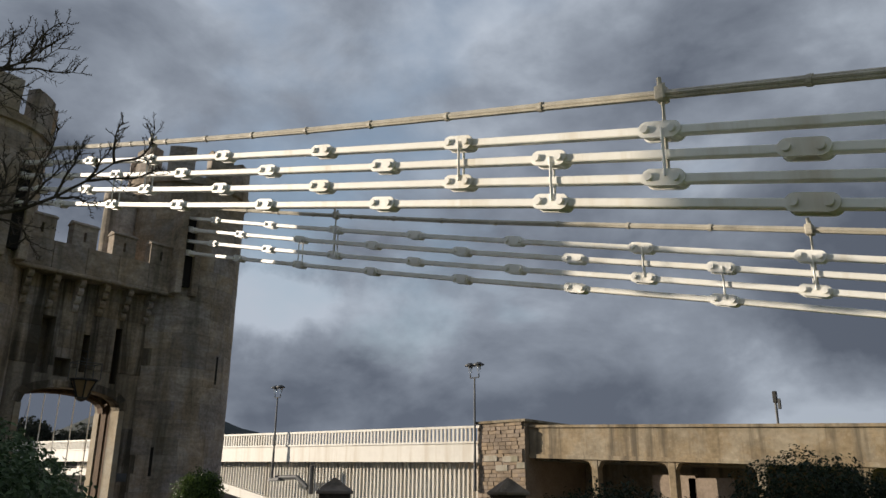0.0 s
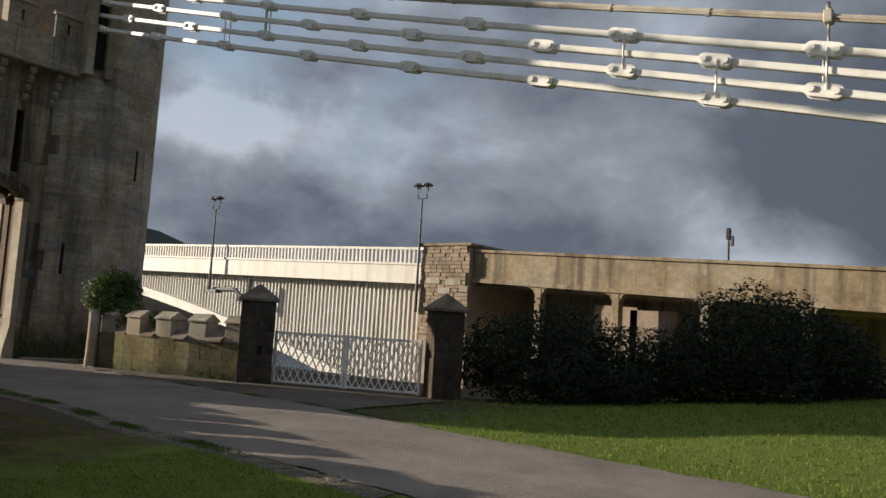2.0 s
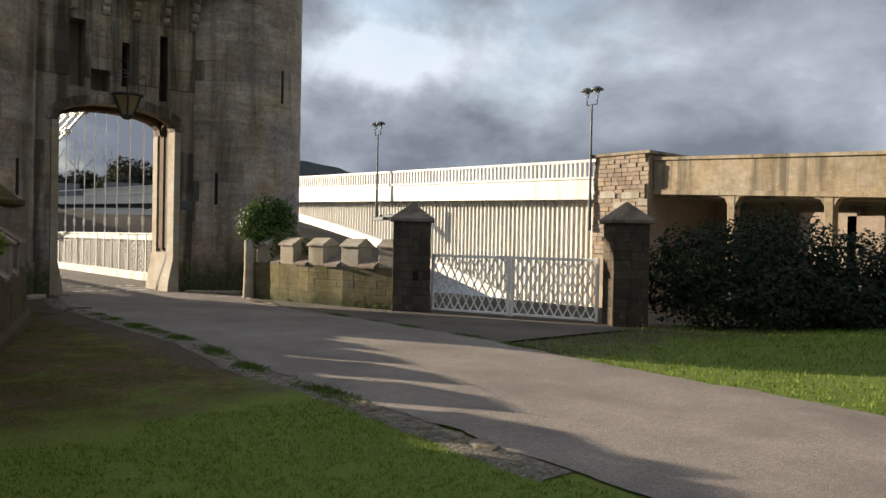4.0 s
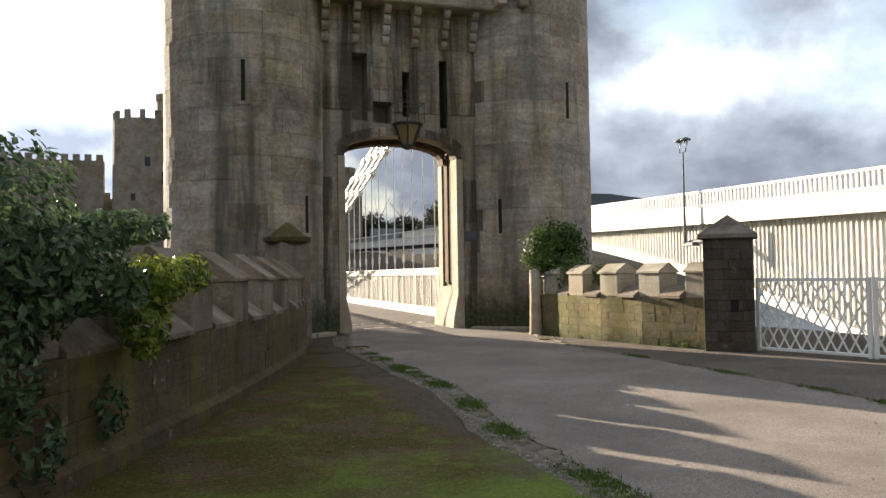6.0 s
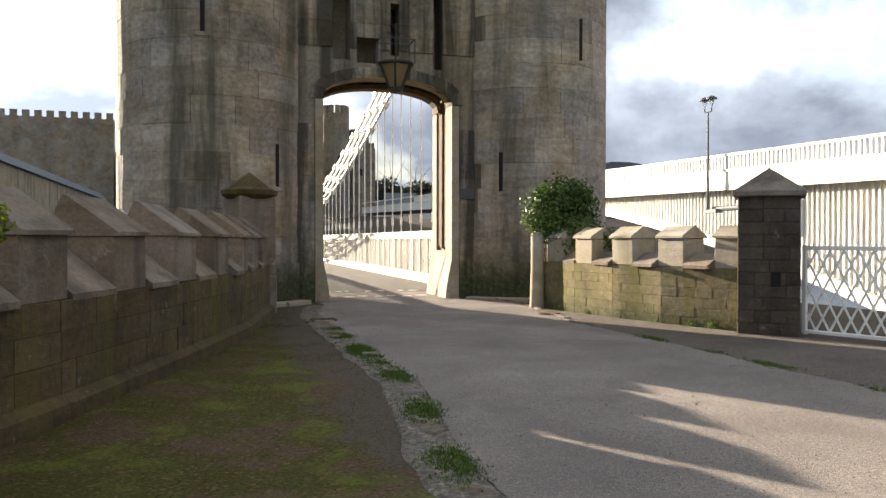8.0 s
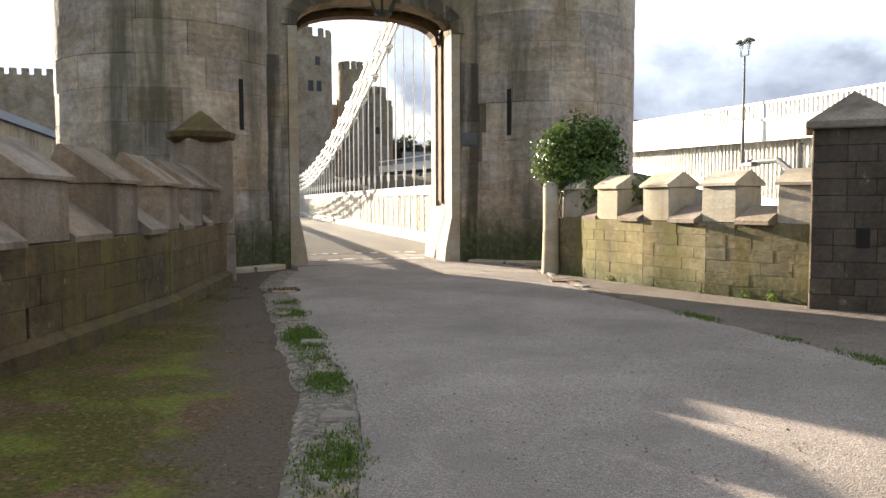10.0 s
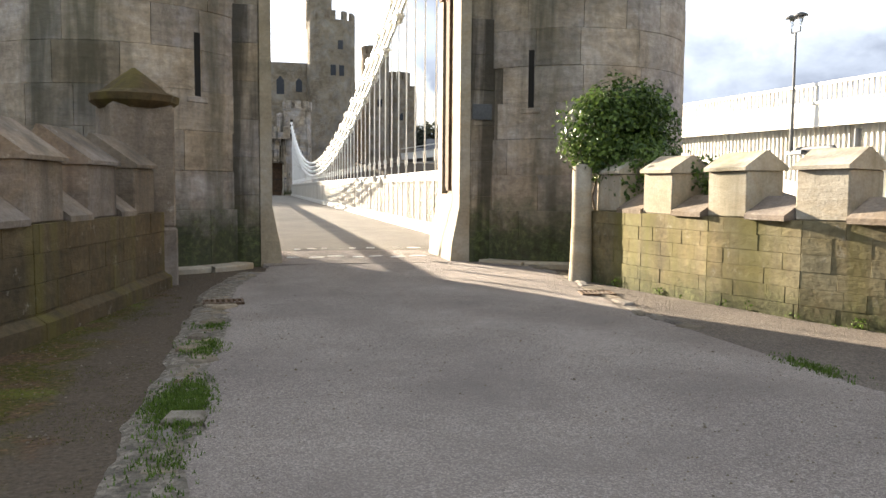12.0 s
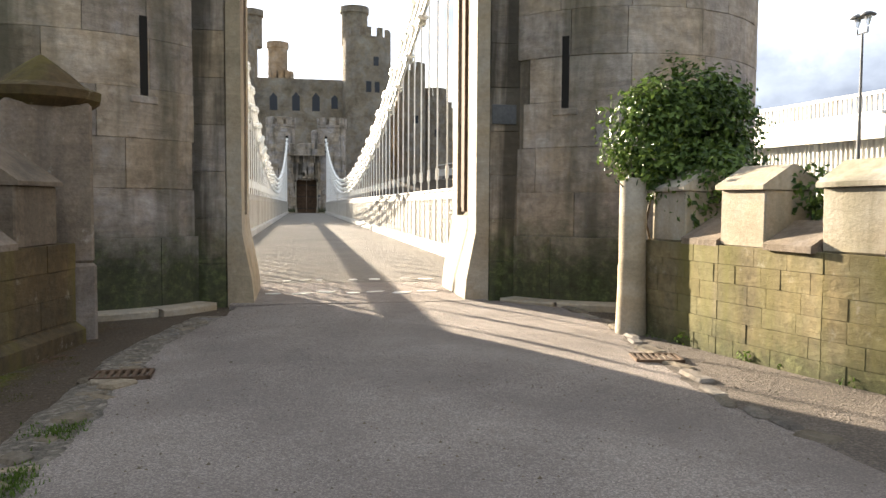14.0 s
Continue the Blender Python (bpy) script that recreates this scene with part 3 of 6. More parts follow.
road = strip("road", road_left, road_right, -46.0, -0.2, 0.075, TARMAC, 0.12, 0.09)
tagged(road, "worn grey tarmac approach road with ragged edges", "road", kind="structure")
verge = strip("pavement", lambda y: 1.4, lambda y: right_wall_x(max(y, -8)) + 0.25 + 0.33 * max(0, -8 - y), -12.4, -1.0, 0.058, PAVING, 0.25, 0.05, 5.0)
tagged(verge, "dark worn tarmac verge before the parapet wall and gate", "pavement", kind="structure")
passage = new("passage_floor", finish(box(CX - 1.6, CX + 1.6, -0.22, 2.298, -0.35, 0.083, 0.01), "passage_floor", TARMAC))
tagged(passage, "tarmac floor of the gateway passage", "floor", kind="structure")
deck = new("bridge_deck", finish(box(CX - 2.6, CX + 2.6, 2.3, 103.0, -0.35, 0.085, 0.01), "bridge_deck", DECK))
tagged(deck, "flat tarmac footway of the suspension bridge", "bridge deck", kind="structure")

# ---- gateway tower ----
R_DRUM, OFF, DRUM_Y = 2.05, 3.68, 1.15


def arc_block(name, r0, r1, a0, a1, h, mat, c=0.008):
    """A curved block of wall, standing on z = 0 and centred on the -y direction."""
    bm = bmesh.new()
    n = 3
    rows = []
    for i in range(n + 1):
        a = a0 + (a1 - a0) * i / n
        e = c / r1 * (1 if i == 0 else -1 if i == n else 0)
        s0, s1 = math.sin(a), math.sin(a + e)
        k0, k1 = -math.cos(a), -math.cos(a + e)
        rows.append([bm.verts.new(p) for p in ((r0 * s0, r0 * k0, 0), ((r1 - c) * s0, (r1 - c) * k0, 0), (r1 * s1, r1 * k1, c), (r1 * s1, r1 * k1, h - c), ((r1 - c) * s0, (r1 - c) * k0, h), (r0 * s0, r0 * k0, h))])
    for a, b in zip(rows, rows[1:]):
        for i in range(5):
            bm.faces.new((a[i], b[i], b[i + 1], a[i + 1]))
    bm.faces.new(rows[0])
    bm.faces.new(rows[-1][::-1])
    return finish(bm, name, mat)


def arch_line(half, spring, rise, n=14):
    """A flat pointed-oval arch from the left springing to the right one."""
    return [(half * math.cos(math.pi * (1 - i / n)), spring + rise * math.sin(math.pi * i / n) ** 0.75) for i in range(n + 1)]


def build_tower():
    t = thing("bridge_tower", CX, 0, 0, "weathered grey ashlar bridge gatehouse with twin round drums", "tower")
    half, spring, rise = 1.47, 4.45, 0.55
    at = lambda x, y, z: Matrix.Translation((CX + x, y, z))
    # gateway wall with its arch; joints show between the facing blocks
    gate = bmesh.new()
    arch = arch_line(half, spring, rise)
    outline = [(-2.05, 0.0), (-half, 0.0)] + arch + [(half, 0.0), (2.05, 0.0), (2.05, 5.198), (-2.05, 5.198)]
    add_outline(gate, outline, 0.0, 0.5, at(0, 0, 0))
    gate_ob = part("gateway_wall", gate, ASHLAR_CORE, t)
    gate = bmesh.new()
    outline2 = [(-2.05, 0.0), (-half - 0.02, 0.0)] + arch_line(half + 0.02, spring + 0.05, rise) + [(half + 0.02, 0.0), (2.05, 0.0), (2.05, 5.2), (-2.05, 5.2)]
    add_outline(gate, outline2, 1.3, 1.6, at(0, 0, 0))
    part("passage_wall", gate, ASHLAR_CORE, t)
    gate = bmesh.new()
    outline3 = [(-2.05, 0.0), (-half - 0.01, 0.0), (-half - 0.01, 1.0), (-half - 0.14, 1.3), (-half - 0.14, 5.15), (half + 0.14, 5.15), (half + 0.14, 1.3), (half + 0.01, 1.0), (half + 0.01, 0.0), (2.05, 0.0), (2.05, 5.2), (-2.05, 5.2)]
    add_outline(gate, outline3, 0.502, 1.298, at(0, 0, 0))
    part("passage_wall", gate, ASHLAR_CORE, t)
    # upper wall, in columns that leave the drawbridge slots and recesses open
    slots = ((-1.25, -0.86, 5.35, 7.05), (-0.72, -0.24, 5.3, 5.85), (0.04, 0.24, 5.5, 6.65), (1.03, 1.24, 5.25, 7.0))
    edges = sorted({-2.05, 2.05} | {v for sl in slots for v in sl[:2]})
    columns = []
    for xa, xb in zip(edges, edges[1:]):
        holes = sorted((z0, z1) for a, b, z0, z1 in slots if a <= xa + 1e-6 and b >= xb - 1e-6)
        z0 = 5.2
        solid = []
        for h0, h1 in holes:
            solid.append((z0, h0)); z0 = h1
        solid.append((z0, 8.25))
        columns.append((xa, xb, holes, solid))
        for z0, z1 in solid:
            if z1 - z0 > 0.01:
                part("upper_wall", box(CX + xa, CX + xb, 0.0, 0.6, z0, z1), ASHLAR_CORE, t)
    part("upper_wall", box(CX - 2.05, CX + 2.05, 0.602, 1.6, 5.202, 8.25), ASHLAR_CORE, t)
    # pale dressed jambs and flared feet
    for s in (-1, 1):
        j = bmesh.new()
        add_outline(j, [(s * (half + 0.16), 0.0), (s * (half - 0.16), 0.0), (s * (half - 0.13), 0.35), (s * half - s * 0.012, 0.95), (s * half - s * 0.012, spring), (s * (half + 0.16), spring)], -0.045, 0.48, at(0, 0, 0))
        part("jamb", j, JAMB, t, "pale dressed stone jamb with a flared foot")
        j = bmesh.new()
        add_outline(j, [(s * (half + 0.2), 1.15), (s * (half + 0.01), 1.15), (s * (half + 0.01), spring), (s * (half + 0.2), spring)], 1.28, 1.62, at(0, 0, 0))
        part("jamb", j, JAMB, t, "pale dressed stone jamb")
        j = bmesh.new()
        add_outline(j, [(s * (half + 0.2), 0.0), (s * (half - 0.155), 0.0), (s * (half - 0.125), 0.35), (s * (half - 0.01), 0.95), (s * (half + 0.01), 1.148), (s * (half + 0.2), 1.148)], 0.482, 1.62, at(0, 0, 0))
        part("jamb_foot", j, JAMB, t, "pale flared foot of the gateway jamb")
        g = bmesh.new()
        add_box(g, CX + s * (half + 0.1) - 0.05, CX + s * (half + 0.1) + 0.05, 0.52, 1.28, 1.25, 5.1, 0.01)
        add_box(g, CX + s * (half + 0.06) - 0.05, CX + s * (half + 0.06) + 0.05, 0.8, 0.98, 1.2, 5.0, 0.01)
        part("gate_post", g, RUST, t, "rotten rust-brown timber in the gate groove")
    # iron rim under the arch
    rim = bmesh.new()
    inner = arch_line(half - 0.06, spring - 0.02, rise - 0.06)
    outer = arch_line(half + 0.01, spring, rise + 0.01)
    for (a, b), (c, d) in zip(zip(inner, inner[1:]), zip(outer, outer[1:])):
        vs = [rim.verts.new((CX + x, y, z)) for y in (0.9, 1.25) for x, z in (a, b, d, c)]
        for f in ((0, 1, 2, 3), (7, 6, 5, 4), (0, 4, 5, 1), (2, 6, 7, 3), (1, 5, 6, 2), (0, 3, 7, 4)):
            rim.faces.new([vs[i] for i in f])
    part("arch_rim", rim, RUST, t, "rusted rim under the arch")
    # arch ring stones
    ring = arch_line(half + 0.005, spring, rise, 11)
    ring_out = arch_line(half + 0.27, spring + 0.03, rise + 0.2, 11)
    for (a, b), (c, d) in zip(zip(ring, ring[1:]), zip(ring_out, ring_out[1:])):
        v = bmesh.new()
        mid = (Vector(a) + Vector(b) + Vector(c) + Vector(d)) / 4
        pts = [mid + (Vector(p) - mid) * 0.975 for p in (a, b, d, c)]
        add_outline(v, [tuple(p) for p in pts], -0.04, 0.1, at(0, 0, 0))
        part("voussoir", v, GATESTONE, gate_ob)
    # facing blocks of the gateway wall
    shared = {}

    def facing(x0, x1, z0, z1):
        key = (round(x1 - x0, 2), round(z1 - z0, 2))
        if key not in shared:
            shared[key] = finish(box(0, key[0] - 0.004, -0.03, 0.06, 0, key[1] - 0.004, 0.004), "facing_block", GATESTONE)
        link_part("stone_block", shared[key], gate_ob, at(x0, 0, z0))

    z = 0.0
    row = 0
    while z < 8.2:
        h = 0.56 if z < 7.8 else 8.24 - z
        if z + h <= spring + 0.02:
            for s in (-1, 1):
                a, b = (half + 0.17, 2.05) if s > 0 else (-2.05, -half - 0.17)
                facing(a, b, z, z + h)
        elif z > spring + rise + 0.2:
            for xa, xb, holes, solid in columns:
                for z0, z1 in solid:
                    lo, hi = max(z, z0), min(z + h, z1)
                    if hi - lo > 0.05 and xb - xa > 0.03:
                        facing(xa, xb, lo, hi)
        z += h
        row += 1
    # drums
    H = 0.56
    seg = radians(27.0)
    widths = [radians(w) for w in (19.0, 24.0, 27.0, 31.0, 36.0)]
    blocks = [arc_block("curved_block", R_DRUM - 0.1, R_DRUM, 0.0009, w - 0.0009, H - 0.0035, ASHLAR, 0.004) for w in widths]
    course = random.Random(77)
    plinth = arc_block("plinth_block", R_DRUM - 0.1, R_DRUM + 0.035, -seg / 2 + 0.0008, seg / 2 - 0.0008, 0.9, ASHLAR, 0.004)
    for s in (-1, 1):
        cx = CX + s * OFF
        core = lathe([(R_DRUM - 0.02, -1.0), (R_DRUM - 0.02, 12.1), (R_DRUM - 0.02, 12.6)], cx, DRUM_Y, 48)
        drum = part("drum", core, ASHLAR_CORE, t, smooth=False)
        for k in range(-4, 5):
            a = k * seg
            if abs(math.sin(a) * R_DRUM + s * OFF) < 1.75 and math.cos(a) > 0:
                continue
            link_part("stone_block", plinth, drum, Matrix.Translation((cx, DRUM_Y, 0)) @ Matrix.Rotation(a, 4, "Z"))
        for i in range(21):
            z = 0.9 + i * H
            a = radians(-128) + course.random() * 0.4
            while a < radians(120):
                k = course.randrange(len(widths))
                if not (s * math.sin(a + widths[k] / 2) < -0.85 and z < 8.3):
                    link_part("stone_block", blocks[k], drum, Matrix.Translation((cx, DRUM_Y, z)) @ Matrix.Rotation(a, 4, "Z") @ Matrix.Scale(1 + course.uniform(0, 0.003), 4))
                a += widths[k]
        # arrow loops: near-black boxes paint the shade of slots with splayed cheeks
        for la, z0, z1 in ((-0.63, 2.5, 3.38), (0.31 if s > 0 else 0.13, 5.5, 6.45)):
            a = la * s
            m = Matrix.Translation((cx, DRUM_Y, 0)) @ Matrix.Rotation(a, 4, "Z")
            part("arrow_loop", box(-0.045, 0.045, -R_DRUM - 0.006, -R_DRUM + 0.1, z0, z1, 0.0, m), HOLE_SHADE, drum, "arrow slit, its shade put into a black box")
            part("arrow_loop_sill", box(-0.16, 0.16, -R_DRUM - 0.012, -R_DRUM + 0.1, z0 - 0.09, z0 - 0.005, 0.01, m), ASHLAR, drum)
        # pale ledge at the foot
        for k in range(7):
            a0 = s * (-0.96 + 0.33 * k)
            lo, hi = sorted((a0, a0 + s * 0.33))
            link_part("base_ledge", arc_block("base_ledge", R_DRUM - 0.1, R_DRUM + 0.34 - 0.03 * (k % 2), lo + 0.004, hi - 0.004, 0.2, JAMB, 0.02), t, Matrix.Translation((cx, DRUM_Y, -0.085)), "pale worn stone ledge")
        # crown of the drum
        ringc = bmesh.new()
        add_lathe(ringc, [(R_DRUM - 0.3, 12.3), (R_DRUM + 0.12, 12.35), (R_DRUM + 0.14, 12.6), (R_DRUM - 0.3, 12.62)], cx, DRUM_Y, 48)
        part("drum_cornice", ringc, ASHLAR, t)
        mer = arc_block("drum_merlon", R_DRUM - 0.35, R_DRUM + 0.1, -radians(13), radians(13), 1.1, ASHLAR, 0.05)
        for k in range(9):
            link_part("drum_merlon", mer, t, Matrix.Translation((cx, DRUM_Y, 12.62)) @ Matrix.Rotation(k * radians(40), 4, "Z"))
        # cheeks beside the chain slot
        for dx in (-0.42, 0.18):
            x = CX + s * 2.75 + dx
            part("chain_cheek", box(x, x + 0.24, -1.0, 0.6, 8.3, 11.25, 0.02), ASHLAR, t)
        # solid black box in place of the slot's inner shade
        part("chain_slot", box(CX + s * 2.75 - 0.178, CX + s * 2.75 + 0.178, -0.86, 0.5, 8.6, 11.0), HOLE_SHADE, t, "slot where the chains enter, its shade painted black")
    # corbels, cornice and parapet
    for i in range(6):
        x = CX - 1.95 + i * 0.772
        c = bmesh.new()
        for k in range(4):
            prof = [(0.05, 0.0)] + [(-0.10 - 0.11 * k - 0.075 * math.sin(math.pi * q / 5), 0.02 + 0.24 * q / 5) for q in range(6)] + [(0.05, 0.24)]
            add_prism(c, prof, x - 0.085, x + 0.085, Matrix.Translation((0, 0, 7.26 + 0.245 * k)))
        part("corbel", c, ASHLAR, t, "four-lobed carved stone corbel")
    part("cornice", box(CX - 2.5, CX + 2.6, -0.62, 0.3, 8.24, 8.36, 0.03), ASHLAR, t)
    for i in range(5):
        x0 = CX - 2.5 + i * 1.02
        part("parapet_block", box(x0 + 0.004, x0 + 1.016, -0.58, -0.2, 8.362, 9.2, 0.015), ASHLAR, t)
    for i in range(4):
        x0 = CX - 2.28 + i * 1.28
        mer = bmesh.new()
        add_box(mer, x0, x0 + 0.34, -0.58, -0.2, 9.2, 9.86, 0.0)
        add_box(mer, x0 + 0.42, x0 + 0.76, -0.58, -0.2, 9.2, 9.86, 0.0)
        add_box(mer, x0 + 0.34, x0 + 0.42, -0.578, -0.202, 9.2, 9.36, 0.0)
        add_box(mer, x0 + 0.34, x0 + 0.42, -0.578, -0.202, 9.66, 9.86, 0.0)
        add_prism(mer, [(-0.62, 9.86), (-0.62, 9.9), (-0.39, 10.02), (-0.16, 9.9), (-0.16, 9.86)], x0 - 0.03, x0 + 0.79)
        part("merlon", mer, ASHLAR, t, "crenel stone pierced by a slit")
    # stair turret behind the parapet
    part("turret", lathe([(0.55, 8.2), (0.55, 11.6), (0.6, 11.65), (0.6, 11.9), (0.2, 12.1)], CX + 1.25, 1.3, 24), ASHLAR, t, "slim round stair turret", smooth=False)
    # name plate and roof
    part("plaque", box(CX + half + 0.19, CX + 1.98, -0.055, -0.028, 2.33, 2.58, 0.006), STEELGREY, t, "dark blank metal plaque")
    part("tower_roof", box(CX - 2.0, CX + 2.0, 0.31, 1.6, 8.252, 8.4), ASHLAR_CORE, t)
    return t


tower = build_tower()
far_tower = copy_thing(tower, pose(CX, 104.0, 0.1))
tagged(far_tower, "far bridge gatehouse of grey stone with twin drums", "tower")

t = thing("gate_door", CX, 105.9, 0.1, "dark closed timber door in the far gatehouse", "door")
for sx in (-1, 1):
    leaf_ob = part("door_leaf", box(CX + sx * 0.76 - 0.74, CX + sx * 0.76 + 0.74, 105.8, 105.9, 0.1, 4.9, 0.01), RUST, t)
    for z in (0.7, 2.4, 4.1):
        part("strap_hinge", box(CX + sx * 0.76 - 0.6, CX + sx * 0.76 + 0.6, 105.77, 105.8, z, z + 0.09), DARKIRON, leaf_ob)

# ---- parapet walls ----


def merlon_mesh(name, w, d, h, ridge, mat, back=0.5):
    """A parapet stone with a ridged weathered cap; front at y = 0, standing on z = 0."""
    bm = bmesh.new()
    add_box(bm, 0, w, 0, d, 0, h, 0.012)
    add_prism(bm, [(-0.045, h), (-0.045, h + 0.035), (d * (back - 0.03), h + ridge), (d * (back + 0.03), h + ridge), (d + 0.045, h + 0.035), (d + 0.045, h)], -0.02, w + 0.02)
    return finish(bm, name, mat)


def sill_mesh(name, w, d, mat, peak=0.2, back=0.55):
    bm = bmesh.new()
    add_prism(bm, [(-0.04, -0.03), (-0.04, 0.02), (d * back, peak), (d + 0.04, 0.02), (d + 0.04, -0.03)], 0, w)
    return finish(bm, name, mat)


def along(points, s):
    """Place and heading at a distance along a broken line."""
    for p, q in zip(points, points[1:]):
        p, q = Vector(p), Vector(q)
        length = (q - p).length
        if s <= length:
            break
        s -= length
    return p + (q - p) * (s / length), math.degrees(math.atan2(q[1] - p[1], q[0] - p[0]))


def parapet(name, points, base, top, depth, course, block_w, mat, cap_mat, pitch, merlon, label, sill_mat=None, peak=0.2, back=0.5, starts=(), first=0.0, side=1, h=0.5, ridge=0.17, joint=0.004):
    """A crenellated wall along a broken line: recessed core, facing blocks in courses, ridged merlons and sloping sills. The face looks to the side of the heading that side names."""
    t = thing(name, points[0][0], points[0][1], base, label, "wall", kind="structure")
    for p, q in zip(points, points[1:]):
        length = (Vector(q) - Vector(p)).length
        head = math.degrees(math.atan2(q[1] - p[1], q[0] - p[0]))
        m = pose(p[0], p[1], 0, 0, 0, head)
        y0, y1 = (0.02, depth) if side > 0 else (-depth, -0.02)
        part("wall_core", box(0, length + 0.02, y0, y1, base - 0.4, top, 0.0, m), mat, t)
    rng = random.Random(name)
    widths = [block_w * k for k in (0.5, 0.7, 0.85, 1.0, 1.25)]
    meshes = {}
    rows = round((top - base) / course)
    for r in range(rows):
        hgt = (top - base) / rows
        total = sum((Vector(q) - Vector(p)).length for p, q in zip(points, points[1:]))
        s = -rng.random() * 0.2
        while s < total - 0.05:
            w = rng.choice(widths)
            a, b = max(s, 0), min(s + w, total)
            s += w
            if b - a < 0.08:
                continue
            acc = 0.0
            for p, q in zip(points, points[1:]):
                length = (Vector(q) - Vector(p)).length
                if acc <= a < acc + length:
                    break
                acc += length
            if b > acc + length:
                s = b = acc + length
            if b - a < 0.04:
                continue
            head = math.degrees(math.atan2(q[1] - p[1], q[0] - p[0]))
            at = Vector(p) + (Vector(q) - Vector(p)) * ((a - acc) / length)
            proud = rng.choice((0.0, 0.002, 0.004))
            key = (round(b - a, 2), proud)
            if key not in meshes:
                meshes[key] = finish(box(0.001, key[0] - 0.001, -0.035 - proud if side > 0 else -0.06, 0.06 if side > 0 else 0.035 + proud, 0.001, hgt - 0.001, joint), "wall_stone", mat)
            link_part("wall_stone", meshes[key], t, pose(at[0], at[1], base + r * hgt, rng.uniform(-0.4, 0.4), rng.uniform(-0.3, 0.3), head))
    mm = merlon_mesh("merlon", merlon, depth, h, ridge, cap_mat, back)
    total = sum((Vector(q) - Vector(p)).length for p, q in zip(points, points[1:]))
    starts = list(starts) or [first]
    while starts[-1] + pitch < total:
        starts.append(starts[-1] + pitch)
    for a, b in zip(starts, starts[1:] + [starts[-1] + pitch]):
        at, head = along(points, a)
        turn = pose(at[0], at[1], top, 0, 0, head)
        flip = pose(merlon, 0, 0, 0, 0, 180) if side < 0 else Matrix.Identity(4)
        link_part("merlon", mm, t, turn @ pose(0, rng.uniform(-0.015, 0.015), 0.0, rng.uniform(-0.7, 0.7), rng.uniform(-0.7, 0.7), rng.uniform(-0.8, 0.8)) @ flip)
        gap = b - a - merlon - 0.03
        sm = sill_mesh("sill", gap, depth, sill_mat or cap_mat, peak, back + 0.05)
        flip = pose(gap, 0, 0, 0, 0, 180) if side < 0 else Matrix.Identity(4)
        link_part("sill", sm, t, turn @ pose(merlon + 0.015, 0, 0.02) @ flip)
    return t


RIGHT_LINE = [(2.36, -2.75), (2.51, -3.8), (2.71, -4.85), (3.0, -5.9), (3.56, -7.22)]
right_wall = parapet("wall_right", RIGHT_LINE, 0.04, 0.97, 0.5, 0.165, 0.40, WALLSTONE, COPING, 1.03, 0.52, "low mossy yellow stone wall with pale battlements", sill_mat=COPING_DARK, first=0.02, side=1, h=0.46, ridge=0.2, joint=0.002)
LEFT_LINE = [(-2.98, -2.3), (-3.56, -5.5), (-4.36, -8.2), (-5.1, -10.4), (-6.1, -12.9), (-7.9, -17.2)]
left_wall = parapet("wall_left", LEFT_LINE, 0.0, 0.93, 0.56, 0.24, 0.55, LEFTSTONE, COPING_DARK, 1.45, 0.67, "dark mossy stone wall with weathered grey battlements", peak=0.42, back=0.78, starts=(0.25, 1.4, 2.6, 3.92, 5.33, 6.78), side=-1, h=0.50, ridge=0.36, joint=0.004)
bm = bmesh.new()
for p, q in zip(LEFT_LINE, LEFT_LINE[1:]):
    length = (Vector(q) - Vector(p)).length
    add_prism(bm, [(-0.1, -0.2), (0.12, -0.2), (0.12, 0.16), (0.035, 0.22), (-0.1, 0.22)], 0, length, pose(p[0], p[1], 0, 0, 0, math.degrees(math.atan2(q[1] - p[1], q[0] - p[0]))))
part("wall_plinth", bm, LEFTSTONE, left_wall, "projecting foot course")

# round pier that ends the left wall
t = thing("wall_end_pier", -3.25, -1.95, 0, "square grey stone pier with a mossy domed cap", "pier")
shaft = box(-0.38, 0.38, -0.38, 0.38, -0.2, 0.74, 0.03, pose(-3.3, -1.95, 0, 0, 0, 24))
add_box(shaft, -0.365, 0.365, -0.365, 0.365, 0.735, 2.2, 0.03, pose(-3.3, -1.95, 0, 0, 0, 24))
part("shaft", shaft, COPING_DARK, t)
part("cap", lathe([(0.40, 2.15), (0.51, 2.23), (0.52, 2.31), (0.37, 2.37), (0.27, 2.46), (0.13, 2.57), (0.02, 2.65)], -3.3, -1.95, 12), LEFTSTONE, t, "dark green mossy cap")


